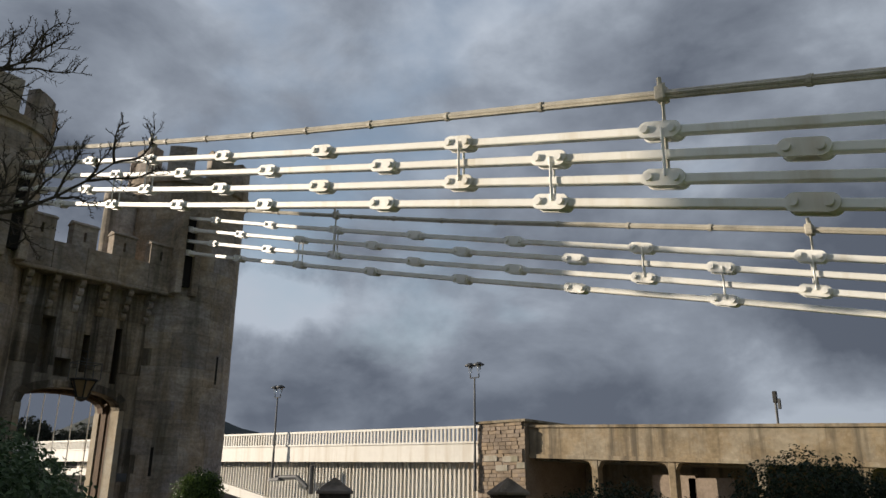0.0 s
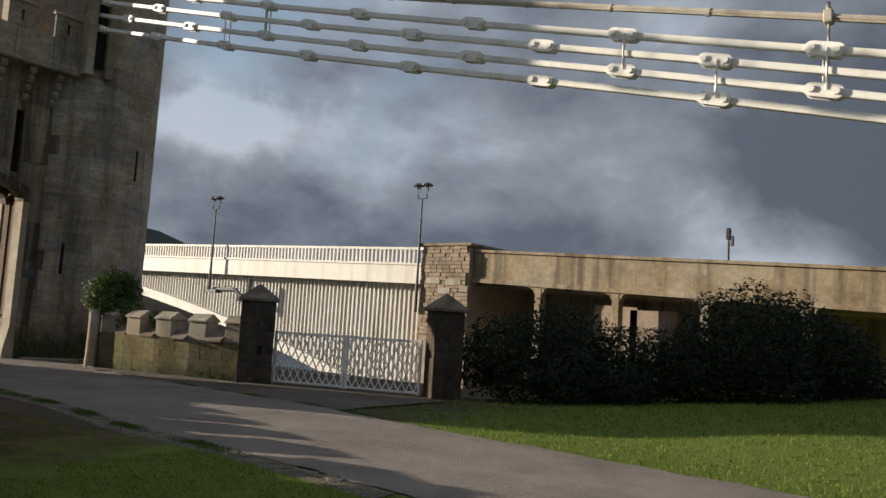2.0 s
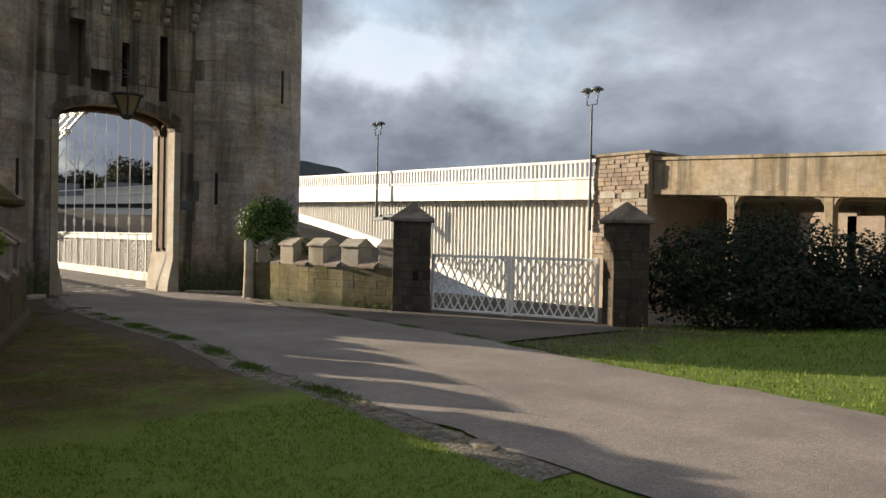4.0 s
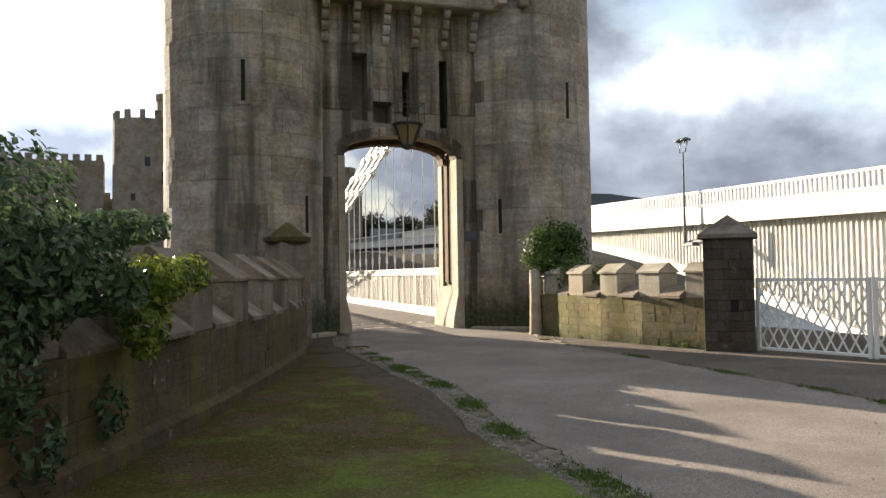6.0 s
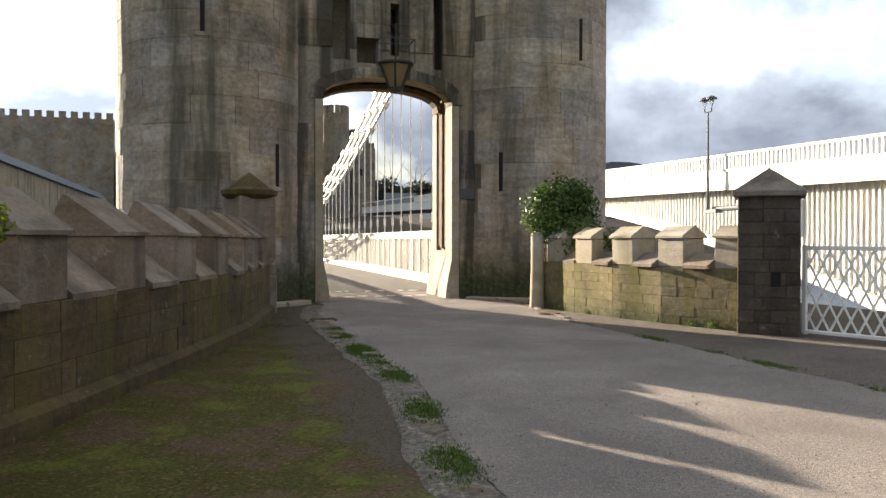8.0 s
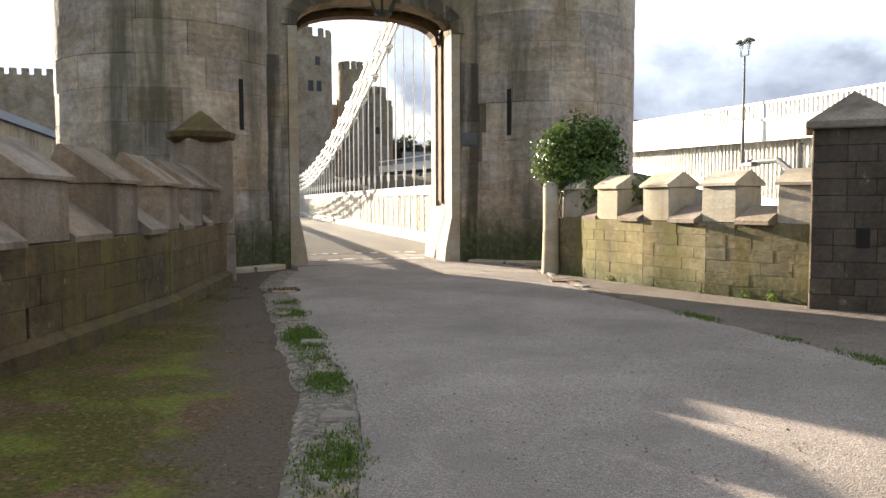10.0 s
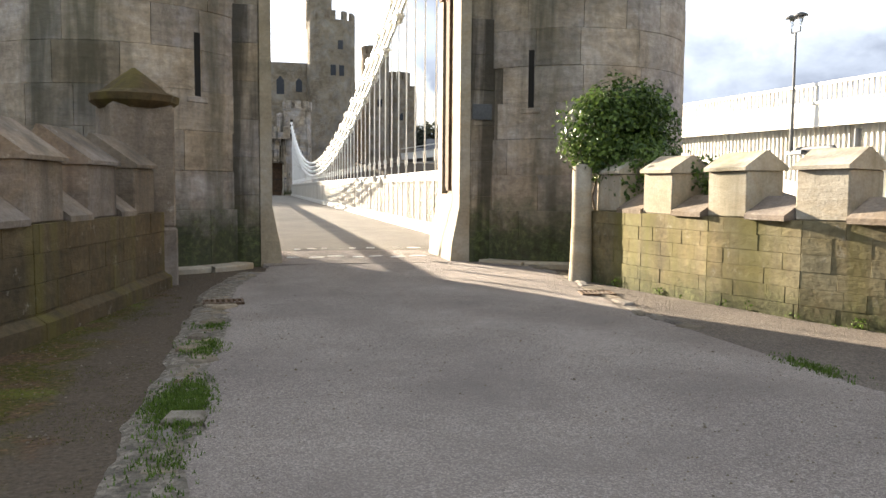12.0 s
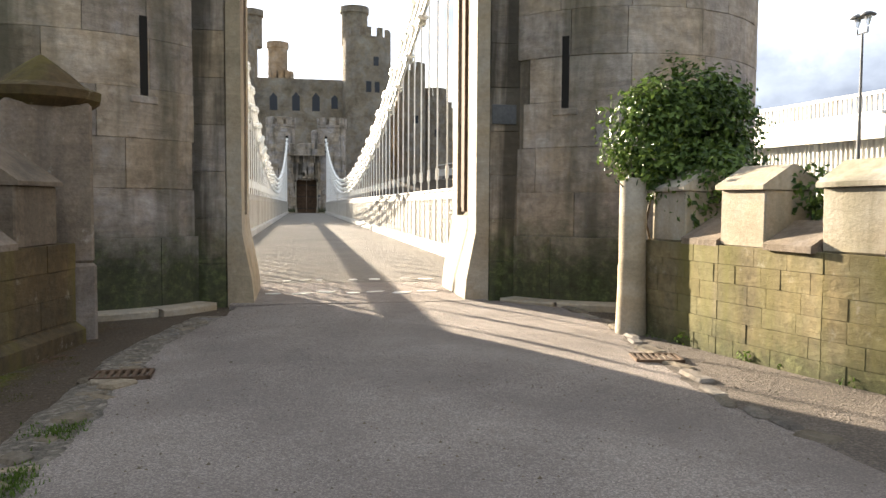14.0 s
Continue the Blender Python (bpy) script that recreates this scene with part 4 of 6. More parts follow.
def gate_pier(x, y, rz, half, label, niche=False):
    t = thing("gate_pier", x, y, 0.0, label, "pier", group="gate piers", rz=rz)
    m = pose(x, y, 0, 0, 0, rz)
    core = part("shaft", box(0.015 - half, half - 0.015, 0.015 - half, half - 0.015, -0.2, 2.02, 0.0, m), PIER, t)
    rng = random.Random(3)
    shared = {}
    z = 0.04
    for r in range(11):
        for k in range(4):
            turn = m @ pose(0, 0, z, 0, 0, 90 * k)
            a = -half
            while a < half - 0.01:
                b = min(a + rng.choice((0.22, 0.28, 0.34, 0.42)), half)
                if half - b < 0.12:
                    b = half
                key = round(b - a, 2)
                if key not in shared:
                    shared[key] = finish(box(0.002, key - 0.002, -0.03, 0.03, 0.002, 0.178, 0.006), "pier_stone", PIER)
                link_part("pier_stone", shared[key], core, turn @ pose(a, 0.03 - half - rng.uniform(0.0, 0.006), 0))
                a = b
        z += 0.18
    cap = bmesh.new()
    w = half + 0.08
    add_box(cap, -w, w, -w, w, 2.02, 2.1, 0.015, m)
    w -= 0.005
    vs = [cap.verts.new(m @ Vector(p)) for p in ((-w, -w, 2.098), (w, -w, 2.098), (w, w, 2.098), (-w, w, 2.098), (0, 0, 2.46))]
    for f in ((0, 1, 4), (1, 2, 4), (2, 3, 4), (3, 0, 4), (3, 2, 1, 0)):
        cap.faces.new([vs[i] for i in f])
    part("cap", cap, COPING_DARK, t, "grey pyramid cap stone")
    if niche:
        # black box on the face, painted as the shade of a hole
        part("niche", box(0.03, 0.16, -half - 0.01, -half + 0.05, 0.74, 0.95, 0.0, m), HOLE_SHADE, t, "small square hole, its shade painted black")
    return t


gate_pier(3.85, -7.35, -40, 0.41, "dark square stone gate pier with pyramid cap", True)
gate_pier(5.72, -11.75, -36, 0.35, "dark square stone gate pier beside the hedge")


def cut(xa, za, xb, zb, lo, hi):
    """The part of a slanting bar that lies between two uprights."""
    if xa > xb:
        xa, za, xb, zb = xb, zb, xa, za
    if xb < lo or xa > hi:
        return None
    if xa < lo:
        za += (zb - za) * (lo - xa) / (xb - xa)
        xa = lo
    if xb > hi:
        zb = za + (zb - za) * (hi - xa) / (xb - xa)
        xb = hi
    return (xa, za, xb, zb) if xb - xa > 0.01 else None


# lattice gate, two leaves
G0, G1 = Vector((4.1, -7.75)), Vector((5.42, -11.35))
ghead = math.degrees(math.atan2(G1[1] - G0[1], G1[0] - G0[0]))
glen = (G1 - G0).length
for leaf in (0, 1):
    w = glen / 2 - 0.02
    o = pose(G0[0], G0[1], 0.0, 0, 0, ghead) @ pose(leaf * (glen / 2 + 0.01), 0, 0)
    t = thing("lattice_gate", *o.translation, "closed white-painted iron lattice gate", "gate", group="gate leaves", rz=ghead)
    fr = bmesh.new()
    for a in ((0, w, 0.08, 0.13), (0, w, 1.26, 1.32)):
        add_box(fr, a[0], a[1], -0.025, 0.025, a[2], a[3], 0.005, o)
    for a in (0, w - 0.06):
        add_box(fr, a, a + 0.06, -0.03, 0.03, 0.06, 1.33, 0.005, o)
    part("gate_frame", fr, WHITE, t)
    bars = []
    h0, h1, run = 0.13, 1.26, 0.58
    k = -run
    while k < w:
        for s in (-1, 1):
            a, b = (k, k + run) if s > 0 else (k + run, k)
            c = cut(a, h0, b, h1, 0.06, w - 0.06)
            if c:
                bars.append((c, s))
        k += 0.1933
    for (xa, za, xb, zb), s in bars:
        b = bmesh.new()
        y = 0.008 * s
        d = Vector((xb - xa, 0, zb - za)).normalized() * 0.014
        n = Vector((-d.z, 0, d.x))
        prof = [(xa + n.x, za + n.z), (xa - n.x, za - n.z), (xb - n.x, zb - n.z), (xb + n.x, zb + n.z)]
        add_outline(b, prof, y - 0.005, y + 0.005, o)
        part("lattice_bar", b, WHITE, t)

# ---- chains ----
NODE = 2.98


def shackle_mesh(name, k=1.0):
    """A joint of two links: round-ended cheek plates with a pin through each eye, along x."""
    bm = bmesh.new()
    n = 8
    rim = [(0.165 * k + 0.098 * k * math.cos(-math.pi / 2 + math.pi * i / n), 0.098 * k * math.sin(-math.pi / 2 + math.pi * i / n)) for i in range(n + 1)]
    rim += [(-x, -z) for x, z in rim]
    for y0, y1 in ((-0.092, -0.064), (0.064, 0.092)):
        add_outline(bm, rim, y0 * k, y1 * k)
    for x in (-0.165 * k, 0.165 * k):
        add_tube(bm, (x, -0.062 * k, 0), (x, 0.062 * k, 0), 0.088 * k, sides=12)
        add_tube(bm, (x, -0.135 * k, 0), (x, 0.135 * k, 0), 0.05 * k, sides=10)
    add_box(bm, -0.05 * k, 0.05 * k, -0.063 * k, 0.063 * k, -0.03, 0.03)
    return finish(bm, name, WHITE)


SHACKLE = shackle_mesh("link_joint")
BIG_SHACKLE = shackle_mesh("link_joint", 1.2)


def back_chain(x, dz, label):
    """The straight tie from the tower down to the anchorage: four tiers of bar links and a cable."""
    t = thing("back_chain", x, -2.0, 9.0 + dz, label, "chain", group="back chains")
    tier_z = lambda y, i: 6.10 + dz + 0.2485 * (y + 20.36) + 0.0009 * (y + 20.36) ** 2 * (y > -20.36) - i * (0.295 + 0.007 * max(0, y + 18))
    nodes = [[], [], [], []]
    for i in range(4):
        y = -20.36 - 8 * NODE + (0.0 if i % 2 == 0 else NODE / 2)
        while y < -0.4:
            nodes[i].append(y)
            y += NODE
        ys = nodes[i] + [0.0]
        for a, b in zip(ys, ys[1:]):
            p, q = Vector((x, a, tier_z(a, i))), Vector((x, b, tier_z(b, i)))
            length = (q - p).length
            bm = bmesh.new()
            add_box(bm, -0.06, 0.06, 0.15, length - 0.15, -0.052, 0.052, 0.012)
            me = finish(bm, "link_bar", WHITE)
            link_part("link_bar", me, t, Matrix.Translation(p) @ Matrix.Rotation(math.asin((q - p).z / length), 4, "X"))
        for y in nodes[i]:
            sl = math.atan((tier_z(y + 0.1, i) - tier_z(y - 0.1, i)) / 0.2)
            link_part("link_joint", SHACKLE, t, Matrix.Translation((x, y, tier_z(y, i))) @ Matrix.Rotation(sl, 4, "X") @ Matrix.Rotation(radians(90), 4, "Z"))
    # rods that tie the tiers together
    for i, which in ((0, (8, 9, 12)), (1, (8, 12))):
        for n in which:
            y = nodes[i][n]
            for dx, dy in ((-0.105, -0.04), (0.105, 0.04)):
                bm = bmesh.new()
                add_tube(bm, (x + dx, y + dy, tier_z(y, i)), (x + dx, y + dy, tier_z(y, i + 2)), 0.017, sides=6)
                part("tie_rod", bm, WHITE, t)
    # cable of several strands above
    cz = lambda y: tier_z(y, 0) + 0.42 + 0.05 * smooth01(-12.0, -20.0, y)
    for k in range(7):
        a = 2 * math.pi * k / 6
        dx, dzz = (0.035 * math.cos(a), 0.035 * math.sin(a)) if k < 6 else (0, 0)
        bm = bmesh.new()
        rings = [[bm.verts.new((x + dx + 0.0225 * math.cos(w * math.pi / 3), y0, cz(y0) + dzz + 0.0225 * math.sin(w * math.pi / 3))) for w in range(6)] for y0 in range(-44, 1, 2)]
        for a1, b1 in zip(rings, rings[1:]):
            for w in range(6):
                bm.faces.new((a1[w], a1[(w + 1) % 6], b1[(w + 1) % 6], b1[w]))
        part("cable_strand", bm, CABLE, t, "weathered wire strand")
    for y in [-23.6 + 1.62 * k for k in range(14)]:
        bm = bmesh.new()
        add_tube(bm, (x, y - 0.03, cz(y) - 0.007), (x, y + 0.03, cz(y) + 0.007), 0.068, sides=10)
        part("cable_clip", bm, CABLE, t)
    for y in (-20.4, -8.4):
        bm = bmesh.new()
        add_box(bm, x - 0.09, x + 0.09, y - 0.06, y + 0.06, cz(y) - 0.09, cz(y) + 0.1, 0.015)
        add_tube(bm, (x - 0.05, y, cz(y) + 0.08), (x - 0.05, y, cz(y) + 0.2), 0.03, sides=8)
        add_tube(bm, (x + 0.05, y, cz(y) + 0.08), (x + 0.05, y, cz(y) + 0.17), 0.025, sides=8)
        add_tube(bm, (x, y, cz(y)), (x, y, tier_z(y, 2)), 0.02, sides=6)
        part("cable_clamp", bm, CABLE, t)
    return t


back_chain(-3.0, -0.09, "cream-painted iron bar chain in four tiers under a cable")
back_chain(2.5, -0.28, "cream-painted iron bar chain in four tiers under a cable")

# main span: hanging chains, suspender rods, parapets
Y0, Y1, ZTOP, ZLOW = 0.5, 103.5, 11.0, 3.3


def main_chain(x, label):
    t = thing("main_chain", x, Y0, ZTOP, label, "chain", group="main chains")
    mid = (Y0 + Y1) / 2
    tier_z = lambda y, i: ZLOW + (ZTOP - ZLOW) * ((y - mid) / (Y1 - mid)) ** 2 - i * 0.36
    step = 2.74
    for i in range(4):
        ys = [Y0 + k * step + (step / 2 if i % 2 else 0) for k in range(38)]
        ys = [y for y in ys if y <= Y1]
        for a, b in zip(ys, ys[1:]):
            p, q = Vector((x, a, tier_z(a, i))), Vector((x, b, tier_z(b, i)))
            length = (q - p).length
            bm = bmesh.new()
            add_box(bm, -0.05, 0.05, 0.0, length, -0.034, 0.034)
            link_part("link_bar", finish(bm, "link_bar", WHITE), t, Matrix.Translation(p) @ Matrix.Rotation(math.asin((q - p).z / length), 4, "X"))
        for y in ys:
            sl = math.atan((tier_z(y + 0.1, i) - tier_z(y - 0.1, i)) / 0.2)
            link_part("link_joint", BIG_SHACKLE, t, Matrix.Translation((x, y, tier_z(y, i))) @ Matrix.Rotation(sl, 4, "X") @ Matrix.Rotation(radians(90), 4, "Z"))
    y = 3.2
    while y < 101:
        bm = bmesh.new()
        zt = tier_z(y, 3 if y % 2.74 < 1.37 else 2)
        add_tube(bm, (x, y, 0.1), (x, y, zt), 0.022, sides=6)
        add_tube(bm, (x, y, 1.95), (x, y, 2.25), 0.045, sides=8)
        part("hanger", bm, WHITE, t, "slim white suspender rod with a turnbuckle")
        y += 1.37
    return t


for s in (-1, 1):
    main_chain(CX + s * 2.72, "white iron chains sagging over the bridge deck")


def railing(x, s):
    t = thing("bridge_railing", x, 2.4, 0.1, "white iron lattice parapet of the footbridge", "railing", group="bridge railings")
    part("plinth", box(x - 0.12 - 0.16 * (s < 0), x + 0.12 + 0.16 * (s > 0), 2.6, 102, -0.3, 0.32, 0.01), RAILWHITE, t, "solid white kerb of the parapet")
    part("top_rail", box(x - 0.06, x + 0.06, 2.6, 102, 1.63, 1.69, 0.008), RAILWHITE, t)
    part("top_band", box(x - 0.02, x + 0.02, 2.6, 102, 1.47, 1.632), RAILWHITE, t)
    part("mid_rail", box(x - 0.022, x + 0.022, 2.6, 102, 1.45, 1.47), RAILWHITE, t)
    part("low_rail", box(x - 0.035, x + 0.035, 2.6, 102, 0.30, 0.36), RAILWHITE, t)
    y, k = 2.65, 0
    post = finish(box(-0.035, 0.035, -0.03, 0.03, 0.2, 1.63), "post", RAILWHITE)
    bm = bmesh.new()
    n = 8
    for i in range(n):
        yy = 0.9 * (i + 0.5) / n
        add_box(bm, -0.006, 0.006, yy - 0.014, yy + 0.014, 0.34, 1.45)
        for q in range(5):
            zz = 0.42 + 0.2 * q + (0.1 if i % 4 > 1 else 0.0)
            if i % 2 == 0 and zz < 1.42:
                add_box(bm, -0.009, 0.009, yy + 0.014, yy + 0.9 / n - 0.014, zz - 0.022, zz + 0.022)
    panel = finish(bm, "lattice_panel", RAILWHITE)
    while y < 101.5 and k < 110:
        link_part("post", post, t, Matrix.Translation((x, y, 0)))
        link_part("lattice_panel", panel, t, Matrix.Translation((x, y, 0)))
        y += 0.9
        k += 1
    return t


railing(CX + 2.66, 1)
railing(CX - 2.66, -1)

# ---- road bridge and viaduct ----
XB = 20.0


def road_top(y):
    return 5.3 + 0.021 * y if y > 0 else 5.3 + 0.045 * y


def sloped(bm, x0, x1, y0, y1, below0, below1, n=1, m=0.0):
    """A beam under the road's rising line, between two depths below its top."""
    rings = []
    for i in range(n + 1):
        y = y0 + (y1 - y0) * i / n
        rings.append([bm.verts.new((x, y, road_top(y) - d)) for x, d in ((x0, below1), (x1, below1), (x1, below0), (x0, below0))])
    for a, b in zip(rings, rings[1:]):
        for j in range(4):
            bm.faces.new((a[j], a[(j + 1) % 4], b[(j + 1) % 4], b[j]))
    bm.faces.new(rings[0])
    bm.faces.new(rings[-1][::-1])


t = thing("road_bridge", XB, 0.2, 0, "white steel road bridge with balustrade and ribbed side", "bridge")
bm = bmesh.new(); sloped(bm, XB, XB + 0.3, 0.2, 110, 0.85, 1.75, 8)
fascia = part("fascia_girder", bm, ROADWHITE, t)
bm = bmesh.new(); sloped(bm, XB - 0.03, XB + 0.15, 0.2, 110, 0.0, 0.12, 8)
part("handrail", bm, ROADWHITE, t)
bm = bmesh.new(); sloped(bm, XB - 0.06, XB + 0.2, 0.2, 110, 0.76, 0.86, 8)
part("bottom_rail", bm, ROADWHITE, t)
bal = finish(box(-0.03, 0.05, -0.055, 0.055, 0, 0.66), "baluster", ROADWHITE)
y, k = 0.4, 0
while y < 76:
    link_part("baluster", bal, t, Matrix.Translation((XB + 0.03, y, road_top(y) - 0.77)))
    y += 0.27
bm = bmesh.new(); sloped(bm, XB + 0.3, XB + 9.0, -0.4, 110, 0.85, 1.2, 8)
part("roadway", bm, CONCRETE, t, "concrete roadway slab")
# dark grey girder: the fascia's shadow band is put into its colour
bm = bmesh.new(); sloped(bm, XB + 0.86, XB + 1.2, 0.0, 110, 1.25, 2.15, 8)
part("soffit_girder", bm, STEELGREY, t, "girder below the fascia, its shade put into dark grey colour")


def arch_z(y):
    """Upper edge of the great arch rib."""
    return min(-2.8 + 0.235 * (y - 1.0) - 0.0016 * (y - 1.0) ** 2 + 1.2 * (1 - math.exp(-(y - 1) / 6)), road_top(y) - 2.3)


bm = bmesh.new()
ys = [0.5 + 1.5 * i for i in range(50)]
for a, b in zip(ys, ys[1:]):
    vs = [bm.verts.new((x, yy, arch_z(yy) - d)) for d in (0.55, 0.0) for yy in (a, b) for x in (XB + 0.45, XB + 1.3)]
    for f in ((0, 2, 3, 1), (4, 5, 7, 6), (0, 1, 5, 4), (2, 6, 7, 3), (0, 4, 6, 2), (1, 3, 7, 5)):
        bm.faces.new([vs[j] for j in f])
part("arch_rib", bm, ROADWHITE, t, "white curved steel arch rib")
# ribbed web between the arch and the deck
bm = bmesh.new()
ys = [0.3 + 0.75 * i for i in range(60)]
for a, b in zip(ys, ys[1:]):
    vs = [bm.verts.new(p) for p in ((XB + 0.75, a, arch_z(a) - 0.3), (XB + 0.75, b, arch_z(b) - 0.3), (XB + 0.75, b, road_top(b) - 1.7), (XB + 0.75, a, road_top(a) - 1.7))]
    vs2 = [bm.verts.new(v.co + Vector((0.08, 0, 0))) for v in vs]
    bm.faces.new(vs); bm.faces.new(vs2[::-1])
web = part("web", bm, ROADWHITE, t)
y = 0.45
while y < 44:
    rib = box(XB + 0.68, XB + 0.752, y - 0.035, y + 0.035, arch_z(y) - 0.3, road_top(y) - 1.72)
    part("web_rib", rib, ROADWHITE, t)
    y += 0.29

t = thing("viaduct", XB, -2.6, 0, "stained concrete viaduct wall with open bays below", "viaduct")
core = part("pylon", box(XB - 0.25, XB + 9, -2.55, 0.15, -4.0, 5.32), PYLON, t, "square brown brick and stone pylon")
rng = random.Random(8)
shared = {}
z = 1.2
while z < 5.25:
    y = -2.6 + (0.16 if int(z * 10) % 2 else 0.0)
    while y < 0.1:
        w = rng.choice((0.3, 0.36, 0.44))
        w = min(w, 0.2 - y)
        if w > 0.1:
            key = (round(w, 2), rng.choice((0.0, 0.02, 0.035)))
            if key not in shared:
                shared[key] = finish(box(-0.06 - key[1], 0.02, 0.005, key[0] - 0.005, 0.006, 0.174, 0.01), "pylon_stone", PYLON)
            link_part("pylon_stone", shared[key], core, Matrix.Translation((XB - 0.25, y, z)))
        y += w
    z += 0.18
bm = bmesh.new(); add_box(bm, XB - 0.4, XB + 9.1, -2.7, 0.3, 5.32, 5.45, 0.02)
part("pylon_cap", bm, CONCRETE, t)
for y, z0, w in ((-0.2, 3.55, 0.8), (-1.3, 3.5, 0.9), (-2.1, 3.2, 0.5), (-0.9, 3.1, 0.7)):
    part("pale_stone", box(XB - 0.36, XB - 0.24, y - w, y, z0, z0 + 0.28, 0.02), COPING, t, "pale dressed stone band")
bm = bmesh.new(); sloped(bm, XB + 0.05, XB + 0.4, -60, -2.6, 0.1, 1.32, 8)
part("parapet_wall", bm, CONCRETE, t)
bm = bmesh.new(); sloped(bm, XB - 0.05, XB + 0.5, -60, -2.6, 0.0, 0.12, 8)
part("wall_coping", bm, CONCRETE, t)
bm = bmesh.new(); sloped(bm, XB - 0.04, XB + 0.5, -60, -2.6, 1.32, 1.5, 8)
part("edge_beam", bm, CONCRETE, t)
bm = bmesh.new(); sloped(bm, XB + 0.5, XB + 9, -60, -2.6, 1.2, 1.6, 8)
part("slab", bm, CONCRETE, t)
part("back_wall", box(XB + 5.0, XB + 5.4, -60, -2.6, -1.5, 3.6), CONCRETE, t)
y = -6.0
while y > -58:
    part("column", box(XB + 0.03, XB + 0.45, y - 0.16, y + 0.16, 0.0, road_top(y) - 1.5, 0.03), CONCRETE, t)
    bm = bmesh.new()
    zt = road_top(y) - 1.49
    add_prism(bm, [(y - 0.62, zt), (y - 0.3, zt - 0.09), (y - 0.162, zt - 0.34), (y + 0.162, zt - 0.34), (y + 0.3, zt - 0.09), (y + 0.62, zt)], XB + 0.05, XB + 0.43)
    part("haunch", bm, CONCRETE, t)
    y -= 3.55
for y, z1 in ((-9.0, 2.9), (-10.6, 2.75), (-20.0, 2.2)):
    part("infill_wall", box(XB + 1.2, XB + 1.5, y - 1.0, y + 0.9, 0.0, z1), PYLON, t, "sunlit rubble infill wall")


def street_lamp(x, y, base, top):
    t = thing("street_lamp", x, y, base, "tall grey street lamp with two hooded heads", "street lamp", group="street lamps on the road bridge")
    bm = bmesh.new()
    add_tube(bm, (x, y, base), (x, y, base + 1.6), 0.085, 0.07, 10)
    add_tube(bm, (x, y, base + 1.6), (x, y, top - 0.75), 0.06, 0.04, 10)
    part("pole", bm, STEELGREY, t)
    bm = bmesh.new()
    for a, b in (((0, -0.30), (0, 0.30)),):
        add_tube(bm, (x, y - 0.27, top - 0.75), (x, y + 0.27, top - 0.75), 0.03, sides=6)
    for s in (-1, 1):
        add_tube(bm, (x, y + s * 0.27, top - 0.75), (x, y + s * 0.27, top - 0.55), 0.03, sides=6)
    part("bracket", bm, STEELGREY, t)
    for s in (-1, 1):
        part("glass", lathe([(0.05, top - 0.5), (0.14, top - 0.14)], x, y + s * 0.27, 10), LAMPGLASS, t, "clear lamp glass")
        part("hood", lathe([(0.28, top - 0.15), (0.27, top - 0.10), (0.10, top), (0.02, top + 0.02)], x, y + s * 0.27, 14), STEELGREY, t, "flat round lamp hood")
    return t


street_lamp(XB - 0.45, 0.26, 2.2, 8.35)
street_lamp(XB - 0.45, 16.0, 2.9, 8.5)
street_lamp(XB - 0.45, -19.7, 1.2, 7.85)

t = thing("signal_post", XB + 0.9, -13.66, 4.6, "slim road signal post behind the viaduct wall", "post")
part("post", lathe([(0.05, 3.6), (0.05, 5.7)], XB + 0.9, -13.66, 8), STEELGREY, t)
part("signal_head", box(XB + 0.83, XB + 0.97, -13.74, -13.58, 5.55, 6.0, 0.02), DARKIRON, t)
part("signal_box", box(XB + 0.85, XB + 0.95, -13.86, -13.74, 5.3, 5.7, 0.02), STEELGREY, t)

# ---- castle beyond the bridge ----
YC = 125.0


def crenels(t, x, y, r, z, n, h=1.5):
    for k in range(n):
        a = 2 * math.pi * k / n
        if math.sin(a) > 0.35:
            continue
        part("merlon", box(-0.45, 0.45, -0.3, 0.3, z, z + h, 0.0, Matrix.Translation((x + r * math.cos(a), y + r * math.sin(a), 0)) @ Matrix.Rotation(a + math.pi / 2, 4, "Z")), CASTLE, t)


def round_tower(x, y, r, top, turret=None, label="tall round rubble castle tower with battlements", windows=()):
    t = thing("castle_tower", x, y, 0, label, "castle tower", group="castle towers")
    part("shaft", lathe([(r * 1.06, -3), (r * 1.02, 6), (r, top)], x, y, 28), CASTLE, t)
    crenels(t, x, y, r - 0.35, top, 12)
    if turret:
        tx, tr, tz = turret
        part("turret", lathe([(tr, top - 1), (tr, tz - 1.2), (tr + 0.25, tz - 1.1), (tr + 0.25, tz)], x + tx, y + 0.6, 18), CASTLE, t, "slim watch turret")
    for a, z, w, h in windows:
        part("window", box(-w / 2, w / 2, -r - 0.05, -r + 0.5, z, z + h, 0.0, Matrix.Translation((x, y, 0)) @ Matrix.Rotation(a, 4, "Z")), DARKGLASS, t, "dark window opening")
    return t


